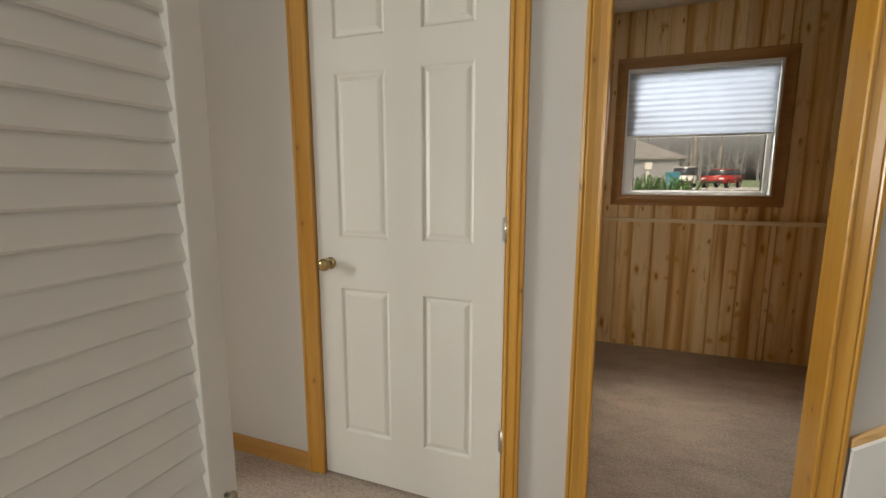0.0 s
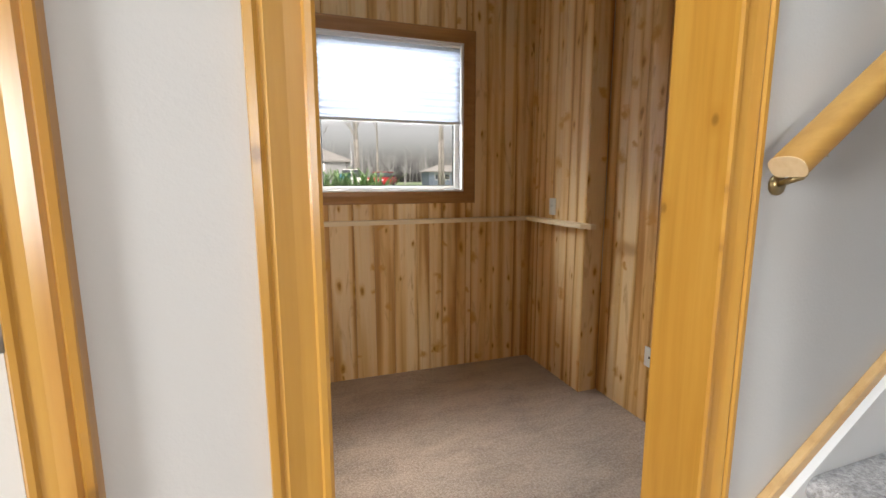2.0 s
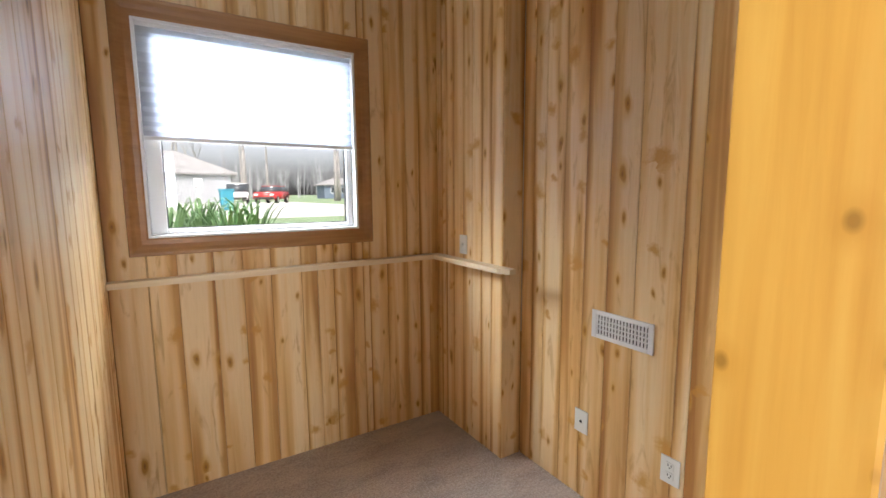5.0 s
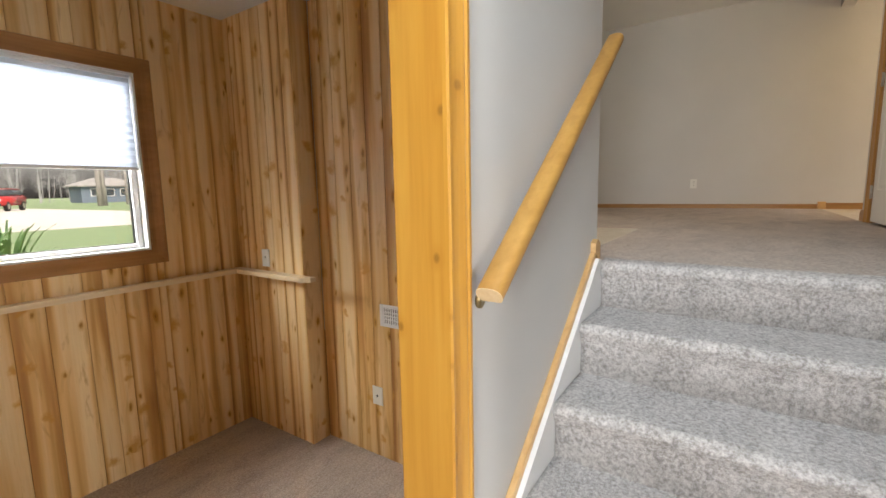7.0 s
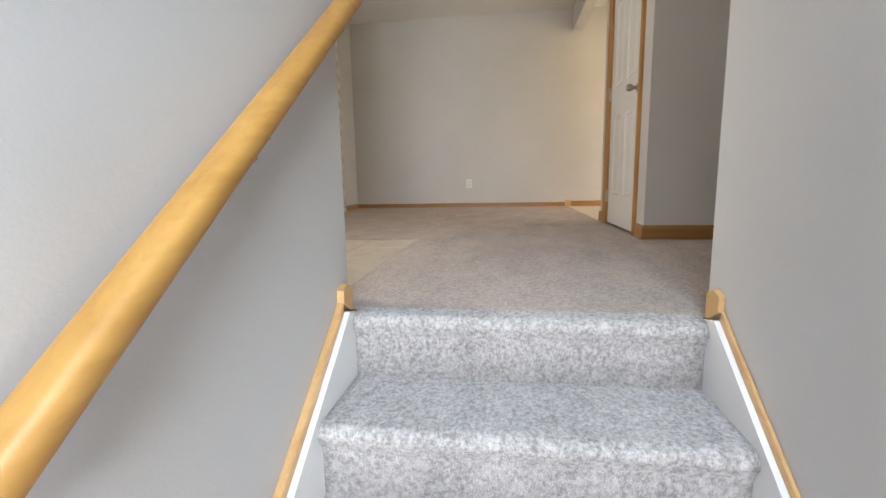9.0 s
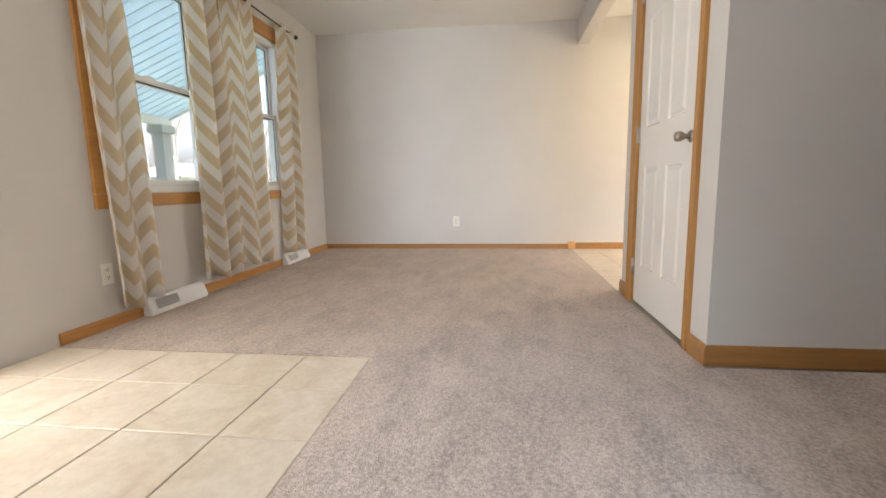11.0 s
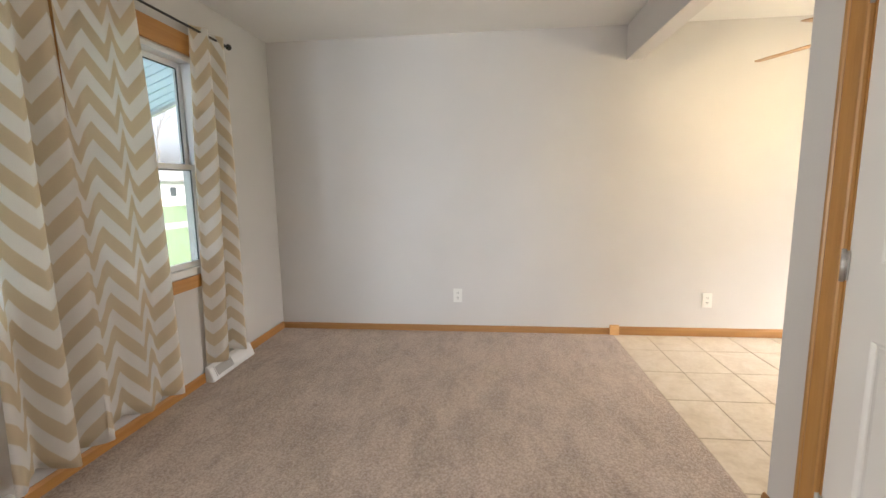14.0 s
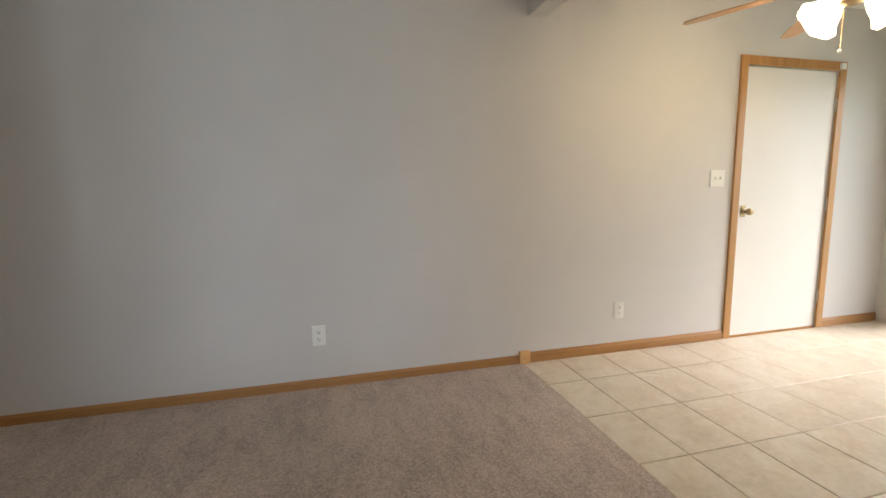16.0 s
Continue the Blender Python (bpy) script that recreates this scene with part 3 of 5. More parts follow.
fc = bx(FX - 0.018, FX, -1.817, -1.757, H, 3.442, bevel=0.004)
box(fc, FX - 0.018, FX, -2.77, -2.708, H, 3.442, 0.004)
box(fc, FX - 0.0175, FX, -2.708, -1.817, 3.375, 3.441, 0.004)
trim("trim_far_door", fc, M_OAK, "brown-stained oak door casing")


# ---- baseboards ----
def base_x(bm, x0, x1, y, dy, z, h):
    return prism(bm, [(y, z), (y + dy * 0.013, z), (y + dy * 0.013, z + h * 0.75), (y + dy * 0.006, z + h), (y, z + h)], 'x', x0, x1)


def base_y(bm, y0, y1, x, dx, z, h):
    return prism(bm, [(x, z), (x + dx * 0.013, z), (x + dx * 0.013, z + h * 0.75), (x + dx * 0.006, z + h), (x, z + h)], 'y', y0, y1)


solo("baseboard_hall", base_x(bmesh.new(), -2.28, -1.596, W0, -1, 0, 0.09), M_TRIM_X, "honey pine baseboard", "baseboard", kind="structure")
solo("baseboard_hall_middle", base_x(bmesh.new(), -0.549, -0.363, W0, -1, 0, 0.09), M_TRIM_X, "honey pine baseboard", "baseboard", kind="structure")
bf = base_y(bmesh.new(), -0.045, FW, FX, -1, H, 0.055)
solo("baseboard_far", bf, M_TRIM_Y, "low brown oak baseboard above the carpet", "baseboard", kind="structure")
bk = base_y(bmesh.new(), -1.757, -0.125, FX, -1, H - 0.01, 0.08)
base_y(bk, -3.4, -2.77, FX, -1, H - 0.01, 0.08)
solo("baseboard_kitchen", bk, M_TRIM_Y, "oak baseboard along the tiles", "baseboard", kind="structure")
solo("trim_transition_block", bx(FX - 0.026, FX, -0.124, -0.046, H - 0.01, H + 0.085, bevel=0.006), M_SKIRT, "light oak corner block between baseboards", "trim", kind="structure")
solo("baseboard_front", base_x(bmesh.new(), 3.12, FX - 0.013, FW, -1, H, 0.062), M_TRIM_X, "brown oak baseboard under the windows", "baseboard", kind="structure")
bc = base_y(bmesh.new(), -3.4, -0.0905, 3.14, -1, H, 0.085)
base_x(bc, 3.127, 3.298, -0.09, 1, H, 0.085)
base_x(bc, 4.246, 4.423, -0.09, 1, H, 0.085)
base_y(bc, -0.95, -0.0905, 4.41, 1, H - 0.01, 0.085)
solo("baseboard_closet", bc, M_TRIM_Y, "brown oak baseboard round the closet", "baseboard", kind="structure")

# ---- panelled room: boards ----
def board(parent, axis, face, out, u0, u1, z0, z1):
    """One panelling board with eased edges; origin at its foot."""
    g, t = 0.0008, 0.0075
    w, h = u1 - u0 - 2 * g, z1 - z0
    prof = [(0, 0), (w, 0), (w, t - 0.002), (w - 0.002, t), (0.002, t), (0, t - 0.002)]
    bm = bmesh.new()
    if axis == 'y':
        prism(bm, [(a, -out * (t - b)) for a, b in prof], 'z', 0, h)
        loc = (u0 + g, face, z0)
    else:
        prism(bm, [(-out * (t - b), a) for a, b in prof], 'z', 0, h)
        loc = (face, u0 + g, z0)
    uvl = bm.loops.layers.uv.new("UVMap")
    for f in bm.faces:
        for lp in f.loops:
            lp[uvl].uv = ((lp.vert.co.x if axis == 'y' else lp.vert.co.y) / w, lp.vert.co.z)
    ob = new("board", finish(bm, M_PANEL))
    ob.location = loc
    ob.parent = parent
    return ob


pw = bpy.data.objects["wall_panel_window"]
seams = [-0.365, -0.206, -0.083, 0.079, 0.215, 0.355, 0.518, 0.61, 0.705, 0.82, 0.933, 1.054, 1.194, 1.29, 1.363, 1.434]
for a, b in zip(seams, seams[1:]):
    if b > WX0 - 0.02 and a < WX1 + 0.02:
        if a < WX0 - 0.02:
            board(pw, 'y', RY1, -1, a, WX0 - 0.02, 0, RZ)
            a = WX0 - 0.02
        if b > WX1 + 0.02:
            board(pw, 'y', RY1, -1, WX1 + 0.02, b, 0, RZ)
            b = WX1 + 0.02
        board(pw, 'y', RY1, -1, a, b, 0, WZ0 - 0.02)
        board(pw, 'y', RY1, -1, a, b, WZ1 + 0.02, RZ)
    else:
        board(pw, 'y', RY1, -1, a, b, 0, RZ)
pr = bpy.data.objects["wall_panel_right"]
seams = [1.342, 1.45, 1.56, 1.714, 1.808, 1.977, 2.035, 2.234, 2.377, 2.51, 2.642, 2.771, 2.86, 2.941]
for a, b in zip(seams, seams[1:]):
    board(pr, 'x', RX1, -1, a, b, 0, RZ)
pc = bpy.data.objects["wall_panel_chase"]
seams = [2.944, 3.045, 3.131, 3.225, 3.323, 3.42, 3.50, 3.56, 3.626]
for a, b in zip(seams, seams[1:]):
    board(pc, 'x', 1.4255, -1, a, b, 0, RZ)
board(pc, 'y', 2.942, -1, 1.428, RX1, 0, RZ)
pl = bpy.data.objects["wall_panel_left"]
u = 1.342
rng = random.Random(4)
while u < RY1 - 0.02:
    v = min(RY1, u + rng.choice((0.075, 0.1, 0.13, 0.16, 0.2)))
    board(pl, 'x', RX0, 1, u, v, 0, RZ)
    u = v

# ---- panelled room: window, blind, ledge, plates ----
w1 = thing("window_1", ((WX0 + WX1) / 2, RY1, WZ0), "white vinyl window with half-lowered pleated blind in brown casing", "window", kind="structure")
cs = bmesh.new()
CW = 0.082


def mitred(bm, x0, x1, z0, z1, w, prof, y):
    """Picture-frame moulding round an opening, mitred at the corners. prof: (share of width, depth) from the inner edge."""
    rings = []
    for a, dep in prof:
        k = a * w
        rings.append([bm.verts.new(v) for v in ((x0 - k, y - dep, z0 - k), (x1 + k, y - dep, z0 - k), (x1 + k, y - dep, z1 + k), (x0 - k, y - dep, z1 + k))])
    for r, s in zip(rings, rings[1:]):
        for i in range(4):
            bm.faces.new((r[i], r[(i + 1) % 4], s[(i + 1) % 4], s[i]))
    return bm


mitred(cs, WX0, WX1, WZ0, WZ1, CW, [(0, 0), (0, 0.008), (0.1, 0.011), (0.35, 0.012), (0.6, 0.018), (0.8, 0.026), (0.95, 0.028), (1, 0.024), (1, 0)], RY1)
part("casing", cs, M_CASE_W, w1, "brown-stained mitred wood casing")
GX0, GX1, GZ0 = -0.107, 0.822, 1.354
jl = bmesh.new()
for a in ((WX0, WX0 + 0.012, RY1 - 0.004, RY1 + 0.165, WZ0, WZ1), (WX1 - 0.012, WX1, RY1 - 0.004, RY1 + 0.165, WZ0, WZ1), (WX0 + 0.012, WX1 - 0.012, RY1 - 0.004, RY1 + 0.165, WZ0, WZ0 + 0.012), (WX0 + 0.012, WX1 - 0.012, RY1 - 0.004, RY1 + 0.165, WZ1 - 0.012, WZ1)):
    box(jl, *a)
part("frame_liner", jl, M_VINYL, w1)
sf = bmesh.new()
for a in ((WX0 + 0.013, GX0, RY1 + 0.05, RY1 + 0.105, WZ0 + 0.013, WZ1 - 0.013), (GX1, WX1 - 0.013, RY1 + 0.05, RY1 + 0.105, WZ0 + 0.013, WZ1 - 0.013), (GX0, GX1, RY1 + 0.05, RY1 + 0.105, WZ0 + 0.013, GZ0), (GX0, GX1, RY1 + 0.05, RY1 + 0.105, WZ1 - 0.06, WZ1 - 0.013)):
    box(sf, *a, 0.004, 1)
part("sash", sf, M_VINYL, w1)
gs = bmesh.new()
for a in ((GX0, GX0 + 0.006, RY1 + 0.07, RY1 + 0.09, GZ0, WZ1 - 0.06), (GX1 - 0.006, GX1, RY1 + 0.07, RY1 + 0.09, GZ0, WZ1 - 0.06), (GX0, GX1, RY1 + 0.07, RY1 + 0.09, GZ0, GZ0 + 0.005)):
    box(gs, *a)
part("gasket", gs, M_BLACK, w1, "dark rubber glazing seal")
gp = part("pane", bx(GX0 + 0.006, GX1 - 0.006, RY1 + 0.078, RY1 + 0.082, GZ0 + 0.005, WZ1 - 0.06), M_GLASS, w1)
gp.visible_shadow = False

bl = thing("pleated_blind", (0.34, RY1 + 0.02, 1.78), "white pleated blind lowered over the upper half of window", "window blind")
bm = bmesh.new()
n = 11
zt, zb, bx0, bx1 = WZ1 - 0.03, 1.80, WX0 + 0.016, WX1 - 0.016
pts = []
for i in range(2 * n + 1):
    pts.append((RY1 + 0.020 + (0.008 if i % 2 else 0.0), zt + (zb - zt) * i / (2 * n)))
lo = [bm.verts.new((bx0, y, z)) for y, z in pts]
hi = [bm.verts.new((bx1, y, z)) for y, z in pts]
for i in range(2 * n):
    bm.faces.new((lo[i], lo[i + 1], hi[i + 1], hi[i]))
part("pleats", bm, M_BLIND, bl)
part("bottom_rail", bx(bx0 - 0.002, bx1 + 0.002, RY1 + 0.014, RY1 + 0.038, 1.782, 1.80, bevel=0.004), M_VINYL, bl)
part("head_rail", bx(bx0, bx1, RY1 + 0.012, RY1 + 0.045, WZ1 - 0.03, WZ1 - 0.0125, bevel=0.004), M_VINYL, bl)

lg = bmesh.new()
prism(lg, [(RX0 + 0.001, RY1 - 0.001), (RX0 + 0.001, RY1 - 0.075), (1.352, RY1 - 0.075), (1.352, 2.90), (1.385, 2.835), (1.425, 2.835), (1.425, RY1 - 0.001)], 'z', 1.096, 1.124)
led = solo("wall_ledge", lg, M_SHELF, "narrow pale pine ledge along the panelled walls", "ledge", kind="structure")


def plate(name, label, axis, face, out, u0, u1, z0, z1, kind):
    """Cover plate with sockets or a toggle, on a wall."""
    def b(du0, du1, dz0, dz1, d0, d1, bev=0.0):
        lo_, hi_ = sorted((face + out * d0, face + out * d1))
        if axis == 'x':
            return bx(lo_, hi_, du0, du1, dz0, dz1, bevel=bev)
        return bx(du0, du1, lo_, hi_, dz0, dz1, bevel=bev)
    uc, zc = (u0 + u1) / 2, (z0 + z1) / 2
    at = (face, uc, zc) if axis == 'x' else (uc, face, zc)
    t = thing(name, at, label, kind)
    part("cover_plate", b(u0, u1, z0, z1, 0, 0.006, 0.002), M_PLASTIC, t)
    if kind == "outlet":
        for dz in (-0.021, 0.021):
            s = part("socket", b(uc - 0.017, uc + 0.017, zc + dz - 0.015, zc + dz + 0.015, 0.006, 0.0085, 0.001), M_PLASTIC, t)
            for du in (-0.0065, 0.0065):
                part("slot", b(uc + du - 0.0015, uc + du + 0.0015, zc + dz - 0.002, zc + dz + 0.008, 0.0085, 0.0091), M_DARK, s)
            part("slot", b(uc - 0.003, uc + 0.003, zc + dz - 0.010, zc + dz - 0.005, 0.0085, 0.0091), M_DARK, s)
    elif kind == "cover plate":
        part("jack", b(uc - 0.006, uc + 0.006, zc - 0.006, zc + 0.006, 0.006, 0.009, 0.001), M_DARK, t, "small dark jack opening")
    else:
        for k in (-1, 1) if u1 - u0 > 0.1 else (0,):
            part("toggle", b(uc + k * 0.023 - 0.005, uc + k * 0.023 + 0.005, zc - 0.004, zc + 0.012, 0.006, 0.017, 0.002), M_PLASTIC, t)
    return t


plate("cable_plate", "white cable cover plate on knotty pine panelling", 'x', RX1, -1, 2.452, 2.53, 0.337, 0.453, "cover plate")
plate("wall_outlet", "white duplex outlet on panelling below the vent", 'x', RX1, -1, 1.992, 2.072, 0.33, 0.444, "outlet")
plate("light_switch", "white light switch on panelling above the ledge", 'x', 1.4255, -1, 3.278, 3.352, 1.152, 1.268, "light switch")
plate("light_switch", "white light switch on panelling near the doorway", 'x', RX1, -1, 1.61, 1.685, 1.13, 1.255, "light switch")
plate("light_switch", "ivory light switch beside the hall door", 'y', W0, -1, -2.19, -2.112, 1.325, 1.445, "light switch")
plate("wall_outlet", "white outlet on the long grey living room wall", 'x', FX, -1, 1.215, 1.292, 1.597, 1.719, "outlet")
plate("wall_outlet", "white outlet above the kitchen baseboard", 'x', FX, -1, -0.862, -0.785, 1.58, 1.70, "outlet")
plate("light_switch", "white double light switch beside the far door", 'x', FX, -1, -1.68, -1.553, 2.505, 2.625, "light switch")
plate("wall_outlet", "white outlet low on the window wall", 'y', FW, -1, 3.385, 3.46, 1.575, 1.69, "outlet")

vt = thing("wall_vent", (RX1, 2.288, 0.91), "white steel wall register with slotted grille on panelling", "vent")
part("backing", bx(RX1 - 0.002, RX1 - 0.0005, 2.15, 2.425, 0.862, 0.96), M_DARK, vt)
vf = bmesh.new()
for a in ((2.131, 2.156, 0.845, 0.977), (2.419, 2.444, 0.845, 0.977), (2.156, 2.419, 0.845, 0.866), (2.156, 2.419, 0.956, 0.977)):
    box(vf, RX1 - 0.010, RX1 - 0.001, *a, 0.002, 1)
part("frame", vf, M_VINYL, vt)
for i in range(16):
    uu = 2.163 + i * 0.0165
    part("louvre", bx(RX1 - 0.007, RX1 - 0.003, uu, uu + 0.0085, 0.866, 0.956), M_VINYL, vt)
for i in range(3):
    zz = 0.887 + i * 0.0215
    part("cross_bar", bx(RX1 - 0.0085, RX1 - 0.0035, 2.156, 2.419, zz, zz + 0.006), M_VINYL, vt)

# ---- stairs ----
RISE, RUN, XT = H / 7, 0.268, 1.512
SY0, SY1 = 0.215, 1.172
STEP_X = [0.44, 0.53, 0.62, *[XT - RUN * (7 - k) for k in (4, 5, 6, 7)]]
st = thing("stairs", (0.7, 0.7, 0), "carpeted stairs of grey speckled pile with rounded nosings", "stairs", kind="structure")
for k in range(1, 8):
    xr, zt = STEP_X[k - 1], RISE * k
    xe = STEP_X[k] + 0.02 if k < 7 else xr + 0.05
    r = 0.032
    prof = [(xe, zt - RISE - 0.03 if k > 1 else 0.0), (xr, zt - RISE - 0.03 if k > 1 else 0.0), (xr, zt - 0.075), (xr - 0.012, zt - 0.05)]
    for j in range(9):
        a = math.pi + (-math.pi / 2) * j / 8
        prof.append((xr + r - 0.022 + r * math.cos(a), zt - r + r * math.sin(a)))
    prof.append((xe, zt + (0.004 if k == 7 else 0)))
    bm = bmesh.new()
    ny = 40
    cols = []
    for i in range(ny + 1):
        y = SY0 + (SY1 - SY0) * i / ny
        col = []
        for j, (x, z) in enumerate(prof):
            wob = 0.003 * noise.noise(Vector((x * 9, y * 9, z * 9))) + 0.0018 * noise.noise(Vector((x * 40, y * 40, z * 40)))
            col.append(bm.verts.new((x + (wob if 1 < j < len(prof) - 1 else 0), y, z + wob * (j > 2))))
        cols.append(col)
    for a, b in zip(cols, cols[1:]):
        for j in range(len(prof) - 1):
            bm.faces.new((a[j], a[j + 1], b[j + 1], b[j]))
    bm.faces.new(cols[0][::-1])
    bm.faces.new(cols[-1])
    part("step", bm, M_STAIR, st, "", True)


def skirt(y0, y1, cy0, cy1, xa, xb, side):
    """Sloping white skirt board and its light oak cap beside the stairs."""
    top = lambda x: 1.375 - 0.748 * (1.475 - x)
    x2 = 0.49 if side else 0.44
    bm = bmesh.new()
    prism(bm, [(xa, 0.0), (XT + 0.05, 0.0), (XT + 0.05, H - 0.008), (1.475, top(1.475) - 0.028), (x2, top(x2) - 0.028), (xa, top(xa) - (0.27 if side else 0.05))], 'y', y0, y1)
    part("skirt_board", bm, M_WHITE, st, "white painted skirt board")
    cap = bmesh.new()
    prism(cap, [(x2, top(x2) - 0.034), (1.475, top(1.475) - 0.034), (1.475, top(1.475)), (x2, top(x2))], 'y', cy0, cy1)
    bmesh.ops.bevel(cap, geom=list(cap.edges), offset=0.003, segments=1, affect='EDGES')
    part("skirt_cap", cap, M_SKIRT, st, "light oak cap strip on the skirt")


skirt(1.1725, 1.1885, 1.189, 1.2095, 0.486, 1.5, True)
skirt(0.2005, 0.2145, 0.1905, 0.200, 0.43, 1.5, False)
for y0, y1 in ((1.188, 1.2095), (0.1905, 0.206)):
    bm = bmesh.new()
    prism(bm, [(1.476, H + 0.035), (1.528, H + 0.004), (1.545, H + 0.004), (1.545, H + 0.07), (1.51, H + 0.088), (1.476, H + 0.075)], 'y', y0, y1)
    solo("trim_skirt_end", bm, M_SKIRT, "light oak end block at the stair head", "trim", kind="structure")

# handrail
hr = thing("handrail", (1.0, 1.19, 1.75), "oak handrail on brass brackets along the grey stair wall", "handrail")
p0, p1 = Vector((0.487, 1.150, 1.405)), Vector((1.56, 1.156, 2.205))
ax = (p1 - p0).normalized()
upv = Vector((-ax.z, 0, ax.x))
prof = []
for k in range(28):
    a = 2 * math.pi * k / 28
    c, e = math.cos(a), math.sin(a)
    prof.append((0.031 * math.copysign(abs(c) ** 0.75, c), max(-0.019, 0.023 * math.copysign(abs(e) ** 0.8, e))))
bm = bmesh.new()
ra = [bm.verts.new(p0 + Vector((0, y, 0)) + upv * z) for y, z in prof]
rb = [bm.verts.new(p1 + Vector((0, y, 0)) + upv * z) for y, z in prof]
for i in range(len(prof)):
    bm.faces.new((ra[i], ra[(i + 1) % len(prof)], rb[(i + 1) % len(prof)], rb[i]))
part("rail", bm, M_RAIL, hr, "", True)
for pp, sgn in ((p0, -1), (p1, 1)):
    bm = bmesh.new()
    bm.faces.new([bm.verts.new(pp + ax * 0.0005 * sgn + Vector((0, y, 0)) + upv * z) for y, z in prof])
    bm2 = bmesh.ops.extrude_face_region(bm, geom=list(bm.faces))
    bmesh.ops.translate(bm, verts=[v for v in bm2["geom"] if isinstance(v, bmesh.types.BMVert)], vec=ax * 0.002 * sgn)
    part("end_cut", bm, M_CUT, hr, "pale raw end grain")
for f in (0.045, 0.5, 0.94):
    c = p0.lerp(p1, f) - upv * 0.020
    bm = bmesh.new()
    cyl(bm, c, c + Vector((0, 0.012, -0.035)), 0.006, seg=10)
    cyl(bm, c + Vector((0, 0.012, -0.035)), Vector((c.x, 1.209, c.z - 0.05)), 0.006, seg=10)
    cyl(bm, Vector((c.x, 1.209, c.z - 0.05)), Vector((c.x, 1.203, c.z - 0.05)), 0.02, seg=14)
    box(bm, c.x - 0.02, c.x + 0.02, c.y - 0.012, c.y + 0.012, c.z - 0.002, c.z + 0.003)
    part("bracket", bm, M_BRASS, hr, "brass handrail bracket", True)

# ---- bifold louvre door ----
bd = thing("bifold_door", (-0.81, -0.14, 0.01), "open white louvred bifold closet door", "bifold door")


def louvre_panel(x0, x1, y0, y1):
    part("stile", bx(x0, x1, y1 - 0.052, y1, 0.015, 2.02, bevel=0.003), M_WHITE, bd)
    part("stile", bx(x0, x1, y0, y0 + 0.052, 0.015, 2.02, bevel=0.003), M_WHITE, bd)
    for z0, z1 in ((0.015, 0.14), (1.93, 2.02)):
        part("rail", bx(x0, x1, y0 + 0.052, y1 - 0.052, z0, z1, bevel=0.002), M_WHITE, bd)
    z = 0.155
    while z < 1.92:
        bm = bmesh.new()
        prism(bm, [(x0 + 0.006, z + 0.040), (x0 + 0.010, z + 0.044), (x1 - 0.005, z - 0.006), (x1 - 0.009, z - 0.010)], 'y', y0 + 0.052, y1 - 0.052)
        part("slat", bm, M_WHITE, bd)
        z += 0.042


louvre_panel(-0.838, -0.81, -0.36, 0.052)
part("pull_knob", lathe(bmesh.new(), [(0.004, 0), (0.004, 0.008), (0.009, 0.012), (0.009, 0.018), (0.004, 0.021)], Matrix.Translation((-0.81, 0.028, 0.93)) @ Matrix.Rotation(radians(90), 4, 'Y')), M_NICKEL, bd, "small nickel pull", True)

# ---- living room windows ----
def double_hung(name, x0, x1, z0, z1, y):
    w = thing(name, ((x0 + x1) / 2, y, z0), "white vinyl double-hung window in brown oak casing", "window", kind="structure")
    fr = bmesh.new()
    for a in ((x0, x0 + 0.03, z0, z1), (x1 - 0.03, x1, z0, z1), (x0 + 0.03, x1 - 0.03, z0, z0 + 0.045), (x0 + 0.03, x1 - 0.03, z1 - 0.03, z1)):
        box(fr, a[0], a[1], y + 0.004, y + 0.13, a[2], a[3], 0.003, 1)
    part("frame", fr, M_VINYL, w)
    zm = z0 + (z1 - z0) * 0.5
    for nm, ya, za, zb_ in (("lower_sash", y + 0.035, z0 + 0.046, zm + 0.02), ("upper_sash", y + 0.075, zm - 0.02, z1 - 0.031)):
        sb = bmesh.new()
        for a in ((x0 + 0.031, x0 + 0.066, za, zb_), (x1 - 0.066, x1 - 0.031, za, zb_), (x0 + 0.066, x1 - 0.066, za, za + 0.035), (x0 + 0.066, x1 - 0.066, zb_ - 0.035, zb_)):
            box(sb, a[0], a[1], ya, ya + 0.035, a[2], a[3], 0.003, 1)
        s = part(nm, sb, M_VINYL, w)
        p = part("pane", bx(x0 + 0.066, x1 - 0.066, ya + 0.015, ya + 0.019, za + 0.035, zb_ - 0.035), M_GLASS, s)
        p.visible_shadow = False
        g = bmesh.new()
        for a in ((x0 + 0.066, x0 + 0.071, za + 0.035, zb_ - 0.035), (x1 - 0.071, x1 - 0.066, za + 0.035, zb_ - 0.035), (x0 + 0.071, x1 - 0.071, zb_ - 0.041, zb_ - 0.035)):
            box(g, a[0], a[1], ya + 0.006, ya + 0.013, a[2], a[3])
        part("gasket", g, M_BLACK, s, "dark glazing seal")
    part("sash_lock", bx((x0 + x1) / 2 - 0.03, (x0 + x1) / 2 + 0.03, y + 0.04, y + 0.07, zm + 0.021, zm + 0.034, bevel=0.004), M_VINYL, w)
    return w


wa = double_hung("window_2", *WIN_A, 2.065, 3.44, FW)
wb = double_hung("window_3", *WIN_B, 2.065, 3.44, FW)
lc = bmesh.new()
for a, b, c, d in ((3.40, 5.62, 1.985, 2.063), (3.40, 5.62, 3.445, 3.57)):
    box(lc, a, b, FW - 0.02, FW, c, d, 0.004)
for a, b in ((3.40, 3.468), (4.422, 4.598), (5.552, 5.62)):
    box(lc, a, b, FW - 0.0195, FW, 2.064, 3.444, 0.003)
trim("trim_front_windows", lc, M_TRIM_X, "brown oak casing round the paired windows")

